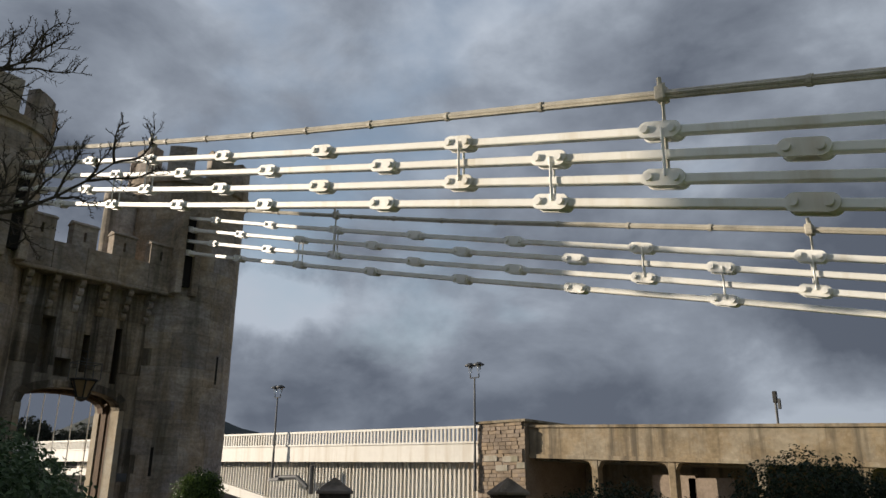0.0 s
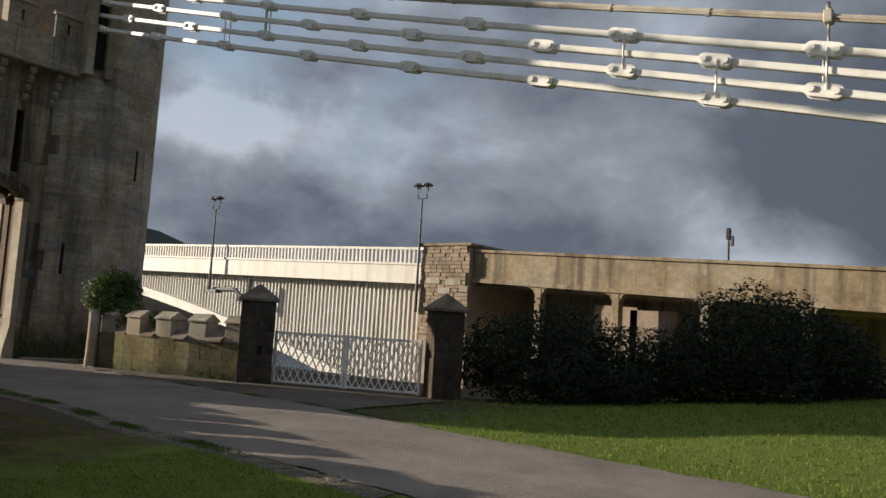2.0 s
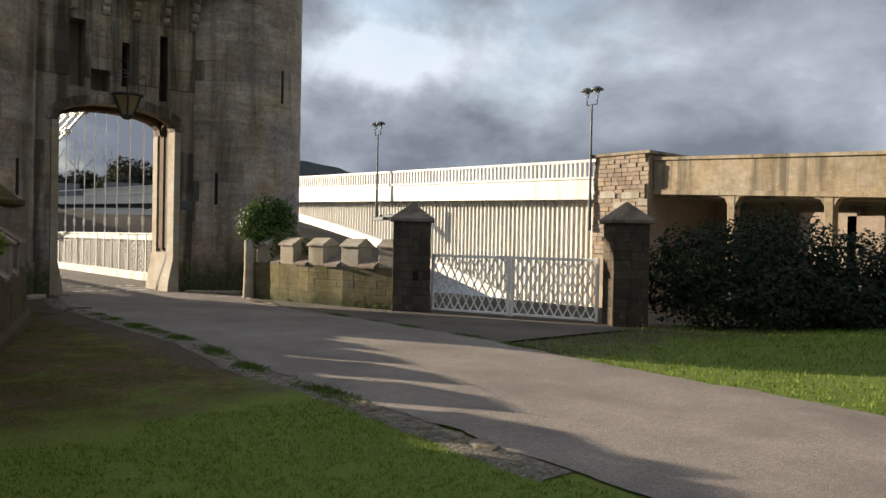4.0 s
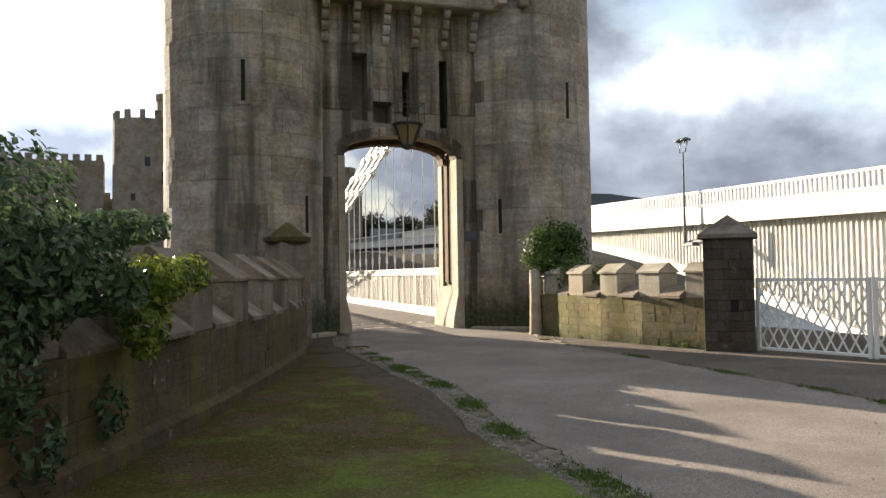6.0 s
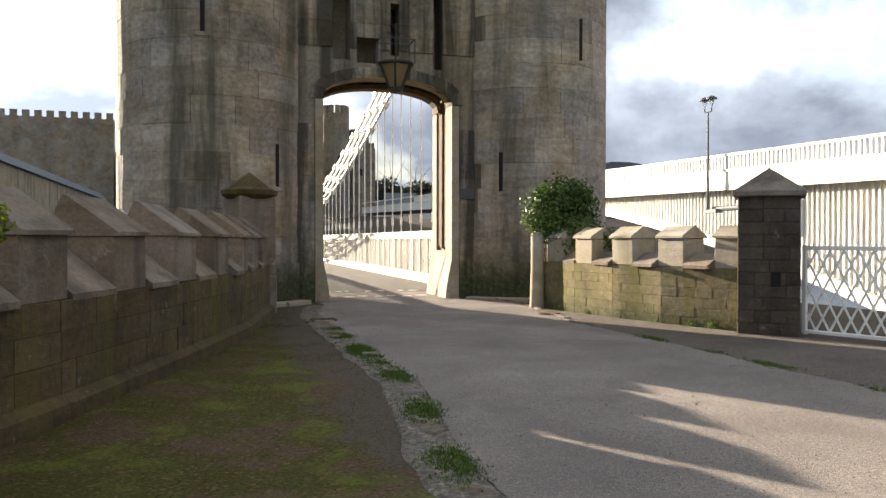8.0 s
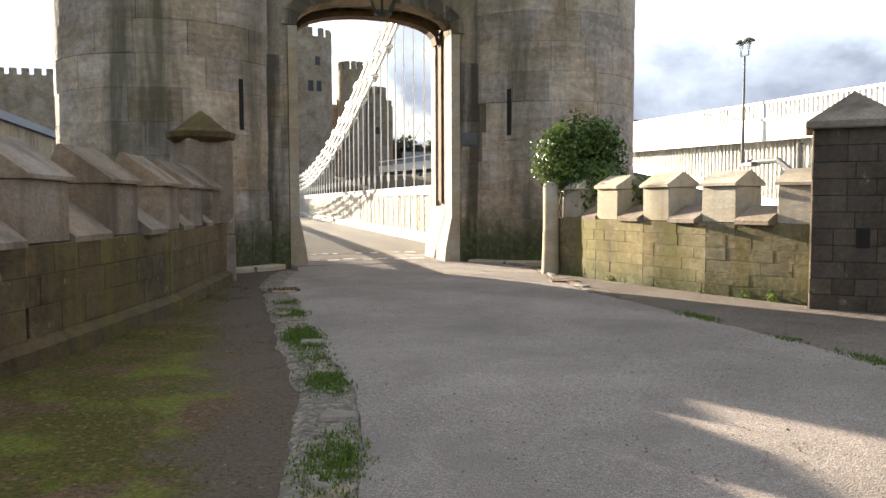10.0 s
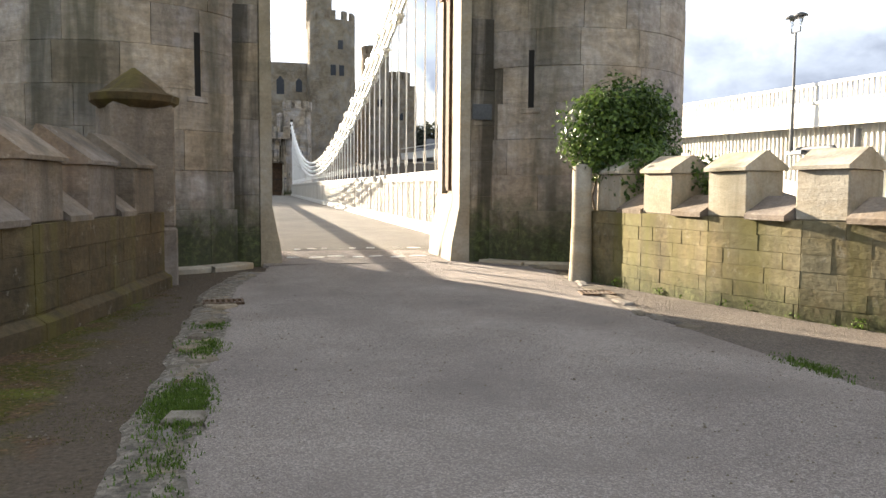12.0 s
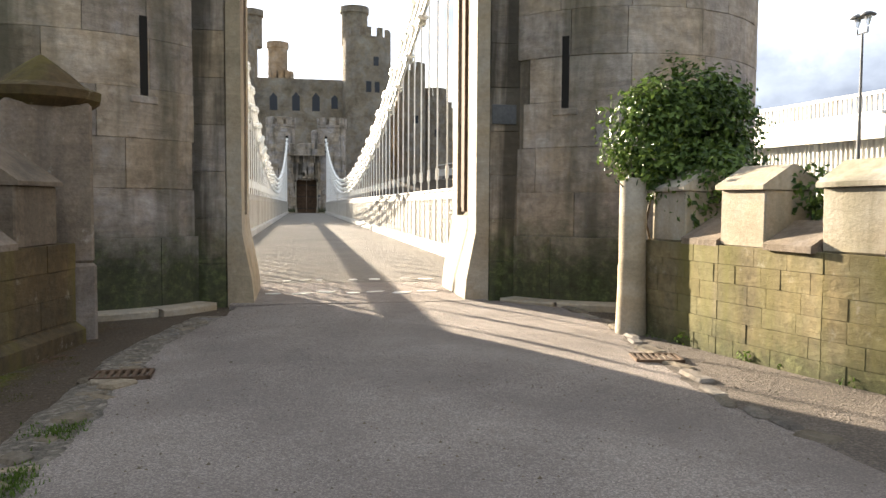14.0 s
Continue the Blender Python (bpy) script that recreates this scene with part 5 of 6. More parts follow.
def curtain(x0, x1, y, top, label="ruined rubble curtain wall with battlements", windows=(), merlons=True):
    t = thing("castle_wall", (x0 + x1) / 2, y, 0, label, "castle wall", group="castle walls")
    part("wall", box(x0, x1, y - 1.0, y + 1.2, -3, top), CASTLE, t)
    x = x0 + 0.3
    while merlons and x < x1 - 0.6:
        part("merlon", box(x, x + 1.1, y - 0.95, y - 0.35, top, top + 1.1), CASTLE, t)
        x += 1.9
    for wx, z, w, h in windows:
        bm = bmesh.new()
        add_outline(bm, [(wx - w / 2, z), (wx + w / 2, z), (wx + w / 2, z + h * 0.75), (wx, z + h), (wx - w / 2, z + h * 0.75)], y - 1.03, y - 0.9)
        part("window", bm, DARKGLASS, t, "dark pointed window")
    return t


round_tower(-13.6, YC + 4, 5.3, 29.5, (4.1, 2.0, 34.8), windows=((0.15, 21, 0.9, 1.6), (0.7, 18, 0.9, 2.2), (-0.3, 15.0, 0.8, 1.2)))
round_tower(-4.6, YC + 14, 2.4, 24.5, (-0.6, 1.8, 31.5), "castle tower with a broken wall head")
round_tower(10.4, YC + 2, 4.2, 30.0, (-2.1, 2.3, 35.6), windows=((0.3, 25, 0.9, 1.5), (0.0, 20.5, 0.9, 1.8), (0.35, 20.5, 0.9, 1.8)))
round_tower(18.8, YC + 6, 2.6, 25.5, None, windows=((0.2, 16, 0.9, 1.4),))
round_tower(23.5, YC + 9, 2.4, 21.5, None, windows=((0.1, 14, 0.8, 1.3),))
curtain(-10.5, 6.5, YC + 3, 23.0, windows=((-5.6, 17.5, 1.3, 3.0), (-1.8, 17.5, 1.3, 3.2), (1.6, 17.5, 1.3, 3.2), (4.8, 18.0, 1.1, 2.4)), merlons=False)
curtain(14.0, 27.0, YC + 9, 19.5, merlons=True)
curtain(-60.0, -20.5, YC + 6, 22.6)
curtain(-21.0, -11.0, YC + 8, 16.0)

# ---- plants ----


def leaves(name, blobs, count, size, mat, seed, flat=0.35, shell=0.35, lump=1.0):
    """Many small folded leaves on and inside a group of uneven lobes (x, y, z, rx, ry, rz)."""
    rng = random.Random(seed)
    verts, faces = [], []
    weights = [b[3] * b[4] + b[4] * b[5] + b[3] * b[5] for b in blobs]
    for _ in range(count):
        x, y, z, rx, ry, rz = rng.choices(blobs, weights)[0]
        d = Vector((rng.gauss(0, 1), rng.gauss(0, 1), rng.gauss(0, 1))).normalized()
        bumpy = 1 + lump * 0.22 * noise.noise((d.x * 2.3 + x, d.y * 2.3 + y, d.z * 2.3 + seed)) + lump * 0.14 * noise.noise((d.x * 6 + y, d.y * 6, d.z * 6 + x))
        k = bumpy * (1 - shell * rng.random() ** 2)
        p = Vector((x + d.x * rx * k, y + d.y * ry * k, z + d.z * rz * k))
        if p.z < ground_z(p.x, p.y) + 0.03:
            continue
        s = size * rng.uniform(0.6, 1.3)
        n = (d + Vector((rng.gauss(0, flat), rng.gauss(0, flat), rng.gauss(0.25, flat)))).normalized()
        a = n.cross(Vector((rng.gauss(0, 1), rng.gauss(0, 1), rng.gauss(0, 1)))).normalized()
        b = n.cross(a)
        i = len(verts)
        verts += [p - a * s, p - b * s * 0.55 + n * s * 0.18, p + a * s, p + b * s * 0.55 + n * s * 0.18, p - a * s * 0.1 ]
        faces += [(i, i + 1, i + 2), (i, i + 2, i + 3)]
    return mesh_from(name, verts, faces, mat)


def add_branch(bm, p, d, length, r, depth, rng, spread=0.55, droop=0.0, kids=3):
    """A forking, tapering limb."""
    steps = 3
    q = Vector(p)
    d = Vector(d).normalized()
    for i in range(steps):
        nxt = q + d * (length / steps)
        add_tube(bm, q, nxt, r * (1 - 0.22 * i), r * (1 - 0.22 * (i + 1)), 5 if depth > 1 else 4)
        if depth > 0 and i > 0:
            for _ in range(kids if i == steps - 1 else 1):
                e = (d + Vector((rng.gauss(0, spread), rng.gauss(0, spread), rng.gauss(0.1, spread)))).normalized()
                add_branch(bm, nxt, e, length * rng.uniform(0.5, 0.72), r * 0.42, depth - 1, rng, spread, droop, kids)
        q = nxt
        d = (d + Vector((rng.gauss(0, 0.14), rng.gauss(0, 0.14), rng.gauss(0.03 - droop, 0.14)))).normalized()


def shrub(name, x, y, blobs, count, size, mat, seed, label, category="shrub", stems=5, lump=1.3):
    t = thing(name, x, y, ground_z(x, y), label, category)
    rng = random.Random(seed)
    for b in blobs[:stems]:
        stem = bmesh.new()
        add_branch(stem, (x + rng.uniform(-0.15, 0.15), y + rng.uniform(-0.15, 0.15), ground_z(x, y) - 0.05), Vector((b[0] - x, b[1] - y, b[2] + 0.3)), Vector((b[0] - x, b[1] - y, b[2])).length * 0.6, 0.04, 1, rng)
        part("stem", stem, BARK, t, "dark woody stem")
    crown = link_part("crown", leaves(name + "_leaves", blobs, count, size, mat, seed, 0.5, 0.4, lump), t)
    return t


# evergreen over the left wall
shrub("evergreen_bush", -7.2, -13.5, [(-6.8, -13.3, 1.72, 0.9, 0.85, 0.85), (-6.35, -13.25, 1.5, 0.5, 0.55, 0.42), (-7.6, -14.3, 1.75, 1.05, 1.05, 1.0), (-6.1, -13.0, 1.6, 0.45, 0.5, 0.32), (-8.3, -13.6, 1.5, 1.0, 1.0, 0.9), (-5.75, -12.75, 1.85, 0.35, 0.4, 0.13), (-7.9, -15.6, 1.5, 1.0, 1.1, 1.0), (-5.85, -12.9, 1.4, 0.3, 0.35, 0.2), (-6.45, -13.55, 1.0, 0.32, 0.5, 0.5)], 30000, 0.041, LAUREL, 11, "dense dark green evergreen bush spilling over the wall", "bush")
shrub("ivy", -5.6, -12.1, [(-5.55, -12.2, 1.45, 0.3, 0.45, 0.2), (-5.3, -11.85, 1.5, 0.2, 0.32, 0.16), (-5.6, -12.45, 1.15, 0.2, 0.32, 0.3)], 2600, 0.034, YELLOWIVY, 12, "yellow-green flowering ivy on the wall top", "ivy", 0)
shrub("ivy", -6.05, -12.7, [(-5.85, -12.5, 0.5, 0.12, 0.24, 0.22), (-6.2, -13.35, 0.45, 0.16, 0.3, 0.4)], 420, 0.045, LAUREL, 13, "dark ivy low on the wall face", "ivy", 0)
# ivy head behind the round post
shrub("ivy", 2.75, -2.35, [(2.74, -2.5, 2.02, 0.62, 0.5, 0.56), (3.0, -2.45, 2.15, 0.5, 0.45, 0.45), (2.45, -2.6, 1.9, 0.42, 0.38, 0.45), (2.72, -2.95, 1.5, 0.32, 0.32, 0.36), (2.66, -3.1, 1.25, 0.2, 0.2, 0.22), (2.85, -2.6, 2.35, 0.4, 0.35, 0.28), (2.35, -2.75, 1.62, 0.2, 0.2, 0.25), (3.2, -2.7, 1.6, 0.35, 0.35, 0.4), (2.85, -3.25, 1.55, 0.26, 0.28, 0.25), (2.42, -2.55, 2.3, 0.28, 0.3, 0.24), (3.2, -2.45, 2.36, 0.3, 0.32, 0.26), (3.3, -2.5, 2.0, 0.32, 0.34, 0.4)], 13500, 0.036, IVY, 14, "glossy round head of green ivy over the wall end", "ivy", 2, 2.6)
shrub("ivy", 2.95, -4.2, [(2.98, -4.25, 1.42, 0.2, 0.3, 0.2), (3.05, -4.45, 1.25, 0.18, 0.2, 0.2)], 600, 0.035, IVY, 15, "ivy patch creeping over a battlement", "ivy", 0)
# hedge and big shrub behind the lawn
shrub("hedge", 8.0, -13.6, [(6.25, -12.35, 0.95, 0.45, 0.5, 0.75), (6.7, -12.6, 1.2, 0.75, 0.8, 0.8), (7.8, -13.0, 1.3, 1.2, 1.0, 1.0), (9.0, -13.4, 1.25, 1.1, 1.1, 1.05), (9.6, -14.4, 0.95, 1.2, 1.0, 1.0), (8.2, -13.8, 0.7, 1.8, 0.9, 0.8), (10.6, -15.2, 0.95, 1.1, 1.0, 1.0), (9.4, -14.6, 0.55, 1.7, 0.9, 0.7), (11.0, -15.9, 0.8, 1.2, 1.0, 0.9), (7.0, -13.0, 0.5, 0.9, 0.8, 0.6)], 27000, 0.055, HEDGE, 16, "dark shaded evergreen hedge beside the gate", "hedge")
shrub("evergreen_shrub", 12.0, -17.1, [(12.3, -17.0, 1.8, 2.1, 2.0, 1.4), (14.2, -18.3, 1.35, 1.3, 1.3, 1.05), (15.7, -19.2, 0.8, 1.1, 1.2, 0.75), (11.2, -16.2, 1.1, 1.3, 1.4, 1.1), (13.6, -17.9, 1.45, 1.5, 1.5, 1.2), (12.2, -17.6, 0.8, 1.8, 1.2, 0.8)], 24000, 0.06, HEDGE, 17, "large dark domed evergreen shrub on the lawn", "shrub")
shrub("shrub", 5.3, -2.0, [(5.6, 0.2, 1.0, 0.8, 0.7, 0.5), (5.0, -0.8, 0.8, 0.5, 0.5, 0.5)], 1600, 0.06, LAUREL, 18, "small green shrub behind the parapet wall", "shrub", 2)

# bare tree whose twigs hang before the tower
TX, TY = -9.9, -15.6
BOUGHS = ((5.5, (2.3, 0.0, 0.7), 2.5), (4.3, (3.4, 0.1, 0.85), 3.0), (3.6, (3.0, 0.3, 0.3), 2.2), (6.1, (-0.3, 0.5, 0.8), 1.6), (6.0, (-0.5, -0.2, 0.6), 1.6))
t = thing("bare_tree", TX, TY, 0.0, "leafless dark tree with fine twigs beyond the wall", "tree")


def twiggy(bm, p, d, length, r, depth, rng):
    """A crooked limb that throws short side twigs all along."""
    q, d = Vector(p), Vector(d).normalized()
    n = 9 if depth > 1 else 6 if depth else 4
    for i in range(n):
        nxt = q + d * (length / n)
        add_tube(bm, q, nxt, r * (1 - 0.8 * i / n), r * (1 - 0.8 * (i + 1) / n), 5 if depth > 1 else 3)
        if depth and i > 0:
            for _ in range(2 if i > 2 else 1):
                side = d.cross(Vector((rng.gauss(0, 1), rng.gauss(0, 1), rng.gauss(0, 1)))).normalized()
                e = (d * rng.uniform(0.5, 1.1) + side * rng.uniform(0.6, 1.1) + Vector((0, 0, 0.25))).normalized()
                twiggy(bm, nxt, e, length * rng.uniform(0.22, 0.42) * (1.15 - 0.6 * i / n), max(r * 0.42, 0.0045), depth - 1, rng)
        q = nxt
        d = (d + Vector((rng.gauss(0, 0.17), rng.gauss(0, 0.17), rng.gauss(0.05, 0.17)))).normalized()


rng = random.Random(21)
bm = bmesh.new()
add_branch(bm, (TX, TY, -0.1), (0.02, 0.0, 1.0), 6.4, 0.15, 0, rng)
part("trunk", bm, BARK, t)
for z, d, ln in BOUGHS:
    bm = bmesh.new()
    twiggy(bm, (TX, TY, z), d, ln, 0.04, 3, rng)
    part("limb", bm, BARK, t)

# ---- lawn blades, tufts, kerb ----


def tufts(name, spots, size, mat, label, seed, stuff=True):
    rng = random.Random(seed)
    verts, faces = [], []
    for x, y, z in spots:
        for _ in range(3):
            a = rng.uniform(0, 2 * math.pi)
            h = size * rng.uniform(0.5, 1.4)
            w = 0.12 * size + 0.002
            lean = Vector((math.cos(a), math.sin(a), 0)) * h * rng.uniform(0.1, 0.7)
            side = Vector((-math.sin(a), math.cos(a), 0)) * w
            p = Vector((x + rng.gauss(0, 0.012), y + rng.gauss(0, 0.012), z - 0.004))
            i = len(verts)
            verts += [p - side, p + side, p + lean + Vector((0, 0, h))]
            faces.append((i, i + 1, i + 2))
    ob = new(name, mesh_from(name, verts, faces, mat))
    return tagged(ob, label, "grass", kind="stuff")


def left_x(y):
    for p, q in zip(LEFT_LINE, LEFT_LINE[1:]):
        if q[1] <= y <= p[1]:
            return p[0] + (q[0] - p[0]) * (y - p[1]) / (q[1] - p[1])
    return LEFT_LINE[-1][0] - 0.4 * (LEFT_LINE[-1][1] - y)


rng = random.Random(31)
spots = []
while len(spots) < 30000:
    y = rng.uniform(-24, -9.5)
    x = rng.uniform(-8.5, -2.3)
    if x < left_x(max(y, -17.2)) + 0.15 or x > road_left(y) - 0.12:
        continue
    cover = noise.noise((x * 0.9, y * 0.9, 5.0)) + 0.5 * noise.noise((x * 3, y * 3, 2.0))
    if cover < 1.1 * smooth01(-15.5, -12.0, y) - 0.6 * smooth01(-13.0, -16.5, y) - 0.1:
        continue
    spots.append((x, y, ground_z(x, y)))
tufts("grass", spots, 0.026, GRASS, "short worn green lawn grass", 32)
spots = []
while len(spots) < 16000:
    y = rng.uniform(-26, -12.2)
    x = rng.uniform(1.0, 14)
    if x < road_right(y) + 0.05 or x > 6.6 + (-12.2 - y) * 1.3:
        continue
    spots.append((x, y, ground_z(x, y)))
tufts("grass", spots, 0.05, GRASS, "bright sunlit lawn grass", 33)
spots = []
for _ in range(15000):
    y = rng.uniform(-12.8, -3.0)
    x = rng.uniform(left_x(y) + 0.1, -2.5)
    if noise.noise((x * 1.1, y * 1.1, 9.0)) + 0.4 * noise.noise((x * 4, y * 4, 3.0)) > 0.12 - 0.25 * smooth01(-8, -11, y):
        spots.append((x, y, ground_z(x, y)))
tufts("moss", spots, 0.011, MOSSY, "low dull green moss on bare earth", 34)
spots = []
for cy, n, w in ((-7.7, 1500, 0.5), (-9.4, 500, 0.35), (-6.2, 350, 0.3), (-8.6, 120, 0.3), (-11.0, 600, 0.4), (-12.4, 450, 0.4), (-5.3, 120, 0.2), (-14.2, 500, 0.6)):
    for _ in range(n):
        y = cy + rng.gauss(0, w * 0.5)
        x = road_left(y) - 0.06 - 0.2 * rng.random() ** 2 + rng.gauss(0, 0.05)
        spots.append((x, y, 0.066))
for cy, n, w in ((-7.6, 260, 0.35), (-8.9, 70, 0.3), (-9.9, 220, 0.4), (-11.6, 160, 0.4), (-12.9, 300, 0.5)):
    for _ in range(n):
        y = cy + rng.gauss(0, w * 0.5)
        spots.append((road_right(y) + 0.03 + rng.gauss(0, 0.06), y, 0.06))
for _ in range(500):
    s = rng.random()
    x, y = 2.36 + s * 1.0, -2.75 - 4.2 * s
    spots.append((x - 0.06 + rng.gauss(0, 0.04), y + rng.gauss(0, 0.1), 0.055)) if noise.noise((s * 14, 0, 0)) > 0.15 else None
tufts("grass", spots, 0.021, TUFT, "green grass tufts along the broken road edge", 35)

t = thing("kerb", -2.36, -8.0, 0.05, "broken row of sunken kerb stones along the road", "kerb", kind="structure")
bed = strip("kerb_bed", lambda y: road_left(y) - 0.36, lambda y: road_left(y) + 0.06, -17.5, -0.9, 0.05, RUBBLE, 0.07, 0.06, 11.0)
bed.parent = t
bed.matrix_parent_inverse = rest_matrix(t).inverted()
rng = random.Random(41)
y = -1.0
while y > -17:
    ln = rng.uniform(0.05, 0.2)
    if rng.random() < 0.9:
        w = rng.uniform(0.08, 0.24)
        part("kerb_stone", box(-w / 2, w / 2, -ln / 2, ln / 2, -0.12, 0.0, 0.02, pose(road_left(y) - 0.13 + rng.gauss(0, 0.035), y, 0.058 + rng.gauss(0, 0.010), rng.gauss(0, 3), rng.gauss(0, 3), rng.gauss(0, 28))), KERB, t)
    y -= ln * rng.uniform(0.7, 1.3)
t = thing("kerb", 1.75, -4.5, 0.05, "rough flush kerb stones before the parapet wall", "kerb", kind="structure")
y = -0.5
while y > -6.2:
    ln = rng.uniform(0.15, 0.42)
    w = rng.uniform(0.08, 0.17)
    part("kerb_stone", box(-w / 2, w / 2, -ln / 2, ln / 2, -0.12, 0.0, 0.02, pose(road_right(y) - 0.02 + rng.gauss(0, 0.03), y, 0.077 + rng.gauss(0, 0.005), rng.gauss(0, 1.6), rng.gauss(0, 1.6), rng.gauss(0, 8))), KERB, t)
    y -= ln + 0.03

# setts let into the floor of the gateway, painted pale for sunlit spots
t = thing("threshold", CX, 1.6, 0.08, "two broken rows of threshold setts, painted pale for sunlit spots", "threshold", kind="structure")
for cy, x0, x1 in ((0.9, -1.45, 1.25), (2.62, -1.25, 0.95)):
    x = x0
    while x < x1:
        ln = rng.uniform(0.12, 0.34)
        if rng.random() < 0.9:
            d = rng.uniform(0.1, 0.22)
            bm = bmesh.new()
            ring = [(0.5 * ln * math.cos(math.pi * q / 4) * rng.uniform(0.75, 1.1), 0.5 * d * math.sin(math.pi * q / 4) * rng.uniform(0.75, 1.1)) for q in range(8)]
            lo = [bm.verts.new((px * 1.1, py * 1.1, -0.04)) for px, py in ring]
            hi = [bm.verts.new((px, py, 0.0)) for px, py in ring]
            bm.faces.new(hi)
            for q in range(8):
                bm.faces.new((lo[q], lo[(q + 1) % 8], hi[(q + 1) % 8], hi[q]))
            link_part("sett", finish(bm, "sett", SUN_SPOT_SETT), t, pose(x + ln / 2, cy + rng.gauss(0, 0.09), 0.092, rng.gauss(0, 0.4), rng.gauss(0, 0.4), rng.gauss(0, 12)))
        x += ln + rng.uniform(0.04, 0.16)

# loose grit and pebbles on the road and verges
rng = random.Random(51)
verts, faces = [], []
for _ in range(6500):
    edge = rng.random()
    y = rng.uniform(-15, -0.5)
    if edge < 0.45:
        x, z = rng.uniform(-2.05, 1.6), 0.076
    elif edge < 0.8:
        x, z = rng.uniform(left_x(min(max(y, -17), -2.4)) + 0.1, road_left(y)), 0.035
    else:
        x, z = rng.uniform(1.7, 2.4), 0.06
    r = rng.uniform(0.003, 0.009) * (1.6 if rng.random() < 0.06 else 1)
    i = len(verts)
    verts += [(x - r, y - r * 0.6, z), (x + r, y - r * 0.5, z), (x + r * 0.2, y + r, z), (x, y, z + r * 0.9)]
    faces += [(i, i + 1, i + 3), (i + 1, i + 2, i + 3), (i + 2, i, i + 3)]
ob = new("gravel", mesh_from("gravel", verts, faces, KERB))
tagged(ob, "loose pale grit and pebbles on the tarmac", "gravel", kind="stuff")


def drain(x, y, rz, w=0.4, d=0.28):
    t = thing("drain_grate", x, y, 0.08, "rusty sunken iron drain grate in the road edge", "drain", group="drains", rz=rz)
    m = pose(x, y, 0.082, 0, 0, rz)
    fr = bmesh.new()
    for a in ((-w / 2, w / 2, -d / 2, -d / 2 + 0.025), (-w / 2, w / 2, d / 2 - 0.025, d / 2), (-w / 2, -w / 2 + 0.025, -d / 2, d / 2), (w / 2 - 0.025, w / 2, -d / 2, d / 2)):
        add_box(fr, *a, -0.03, 0.0, 0.0, m)
    part("frame", fr, RUST, t)
    for i in range(6):
        x0 = -w / 2 + 0.05 + i * (w - 0.1) / 5.5
        part("grate_bar", box(x0, x0 + 0.025, -d / 2 + 0.02, d / 2 - 0.02, -0.025, -0.002, 0.0, m), RUST, t)


drain(-2.2, -3.95, 4)
drain(1.87, -3.95, -12, 0.38, 0.3)

# ---- small things at the gateway ----
t = thing("stone_post", 2.2, -2.72, 0.05, "pale round stone post at the wall end", "post")
part("post", lathe([(0.145, -0.1), (0.15, 0.1), (0.135, 0.5), (0.135, 0.72), (0.128, 0.74), (0.13, 1.52), (0.1, 1.56)], 2.2, -2.72, 20), COPING, t, smooth=True)
# weeds at the foot of the parapet wall
rng = random.Random(71)
for s in (0.12, 0.3, 0.38, 0.52, 0.6, 0.72, 0.86, 0.95):
    y = -2.9 - 4.1 * s
    x = right_wall_x(y) - 0.10
    r = rng.uniform(0.05, 0.09)
    shrub("weed", x, y, [(x, y, 0.1, r, r * 1.3, r), (x + 0.02, y + 0.06, 0.13, r * 0.6, r * 0.6, r * 0.8)], 70, 0.018, TUFT, 72 + int(s * 100), "small green weed at the wall foot", "weed", 0)
# lantern over the arch
LX, LY = CX + 0.06, -0.42
t = thing("hanging_lantern", LX, LY, 5.2, "large dark iron lantern with dusty amber panes", "lantern")
for z, r in ((5.2, 0.37), (4.68, 0.155)):
    bm = bmesh.new()
    pts = [(LX + r * math.cos(math.pi / 3 * k + 0.26), LY + r * math.sin(math.pi / 3 * k + 0.26), z) for k in range(6)]
    for a, b in zip(pts, pts[1:] + pts[:1]):
        add_tube(bm, a, b, 0.028 if z > 5 else 0.02, sides=6)
    part("rim", bm, DARKIRON, t)
for k in range(6):
    a = math.pi / 3 * k + 0.26
    b2 = a + math.pi / 3
    bm = bmesh.new()
    add_tube(bm, (LX + 0.37 * math.cos(a), LY + 0.37 * math.sin(a), 5.2), (LX + 0.155 * math.cos(a), LY + 0.155 * math.sin(a), 4.68), 0.022, sides=6)
    part("glazing_bar", bm, DARKIRON, t)
    bm = bmesh.new()
    q = [Vector((LX + r * math.cos(w), LY + r * math.sin(w), z)) for r, w, z in ((0.35, a, 5.19), (0.35, b2, 5.19), (0.14, b2, 4.7), (0.14, a, 4.7))]
    inn = Vector((LX, LY, 4.95))
    vs = [bm.verts.new(v) for v in q] + [bm.verts.new(v + (inn - v) * 0.02) for v in q]
    for f in ((0, 1, 2, 3), (7, 6, 5, 4), (0, 4, 5, 1), (1, 5, 6, 2), (2, 6, 7, 3), (3, 7, 4, 0)):
        bm.faces.new([vs[i] for i in f])
    part("pane", bm, AMBERGLASS, t, "dusty amber glass pane")
part("base", lathe([(0.16, 4.70), (0.17, 4.66), (0.09, 4.60), (0.02, 4.58)], LX, LY, 12), DARKIRON, t)
part("lid", lathe([(0.40, 5.2), (0.40, 5.235), (0.05, 5.26)], LX, LY, 12), DARKIRON, t)
cage = [((sx, sy, 5.2), (sx, sy, 5.72)) for sx in (-0.37, 0.37) for sy in (-0.25, 0.25)]
cage += [((-0.37, sy, 5.72), (0.37, sy, 5.72)) for sy in (-0.25, 0.25)] + [((sx, -0.25, 5.72), (sx, 0.25, 5.72)) for sx in (-0.37, 0.37)]
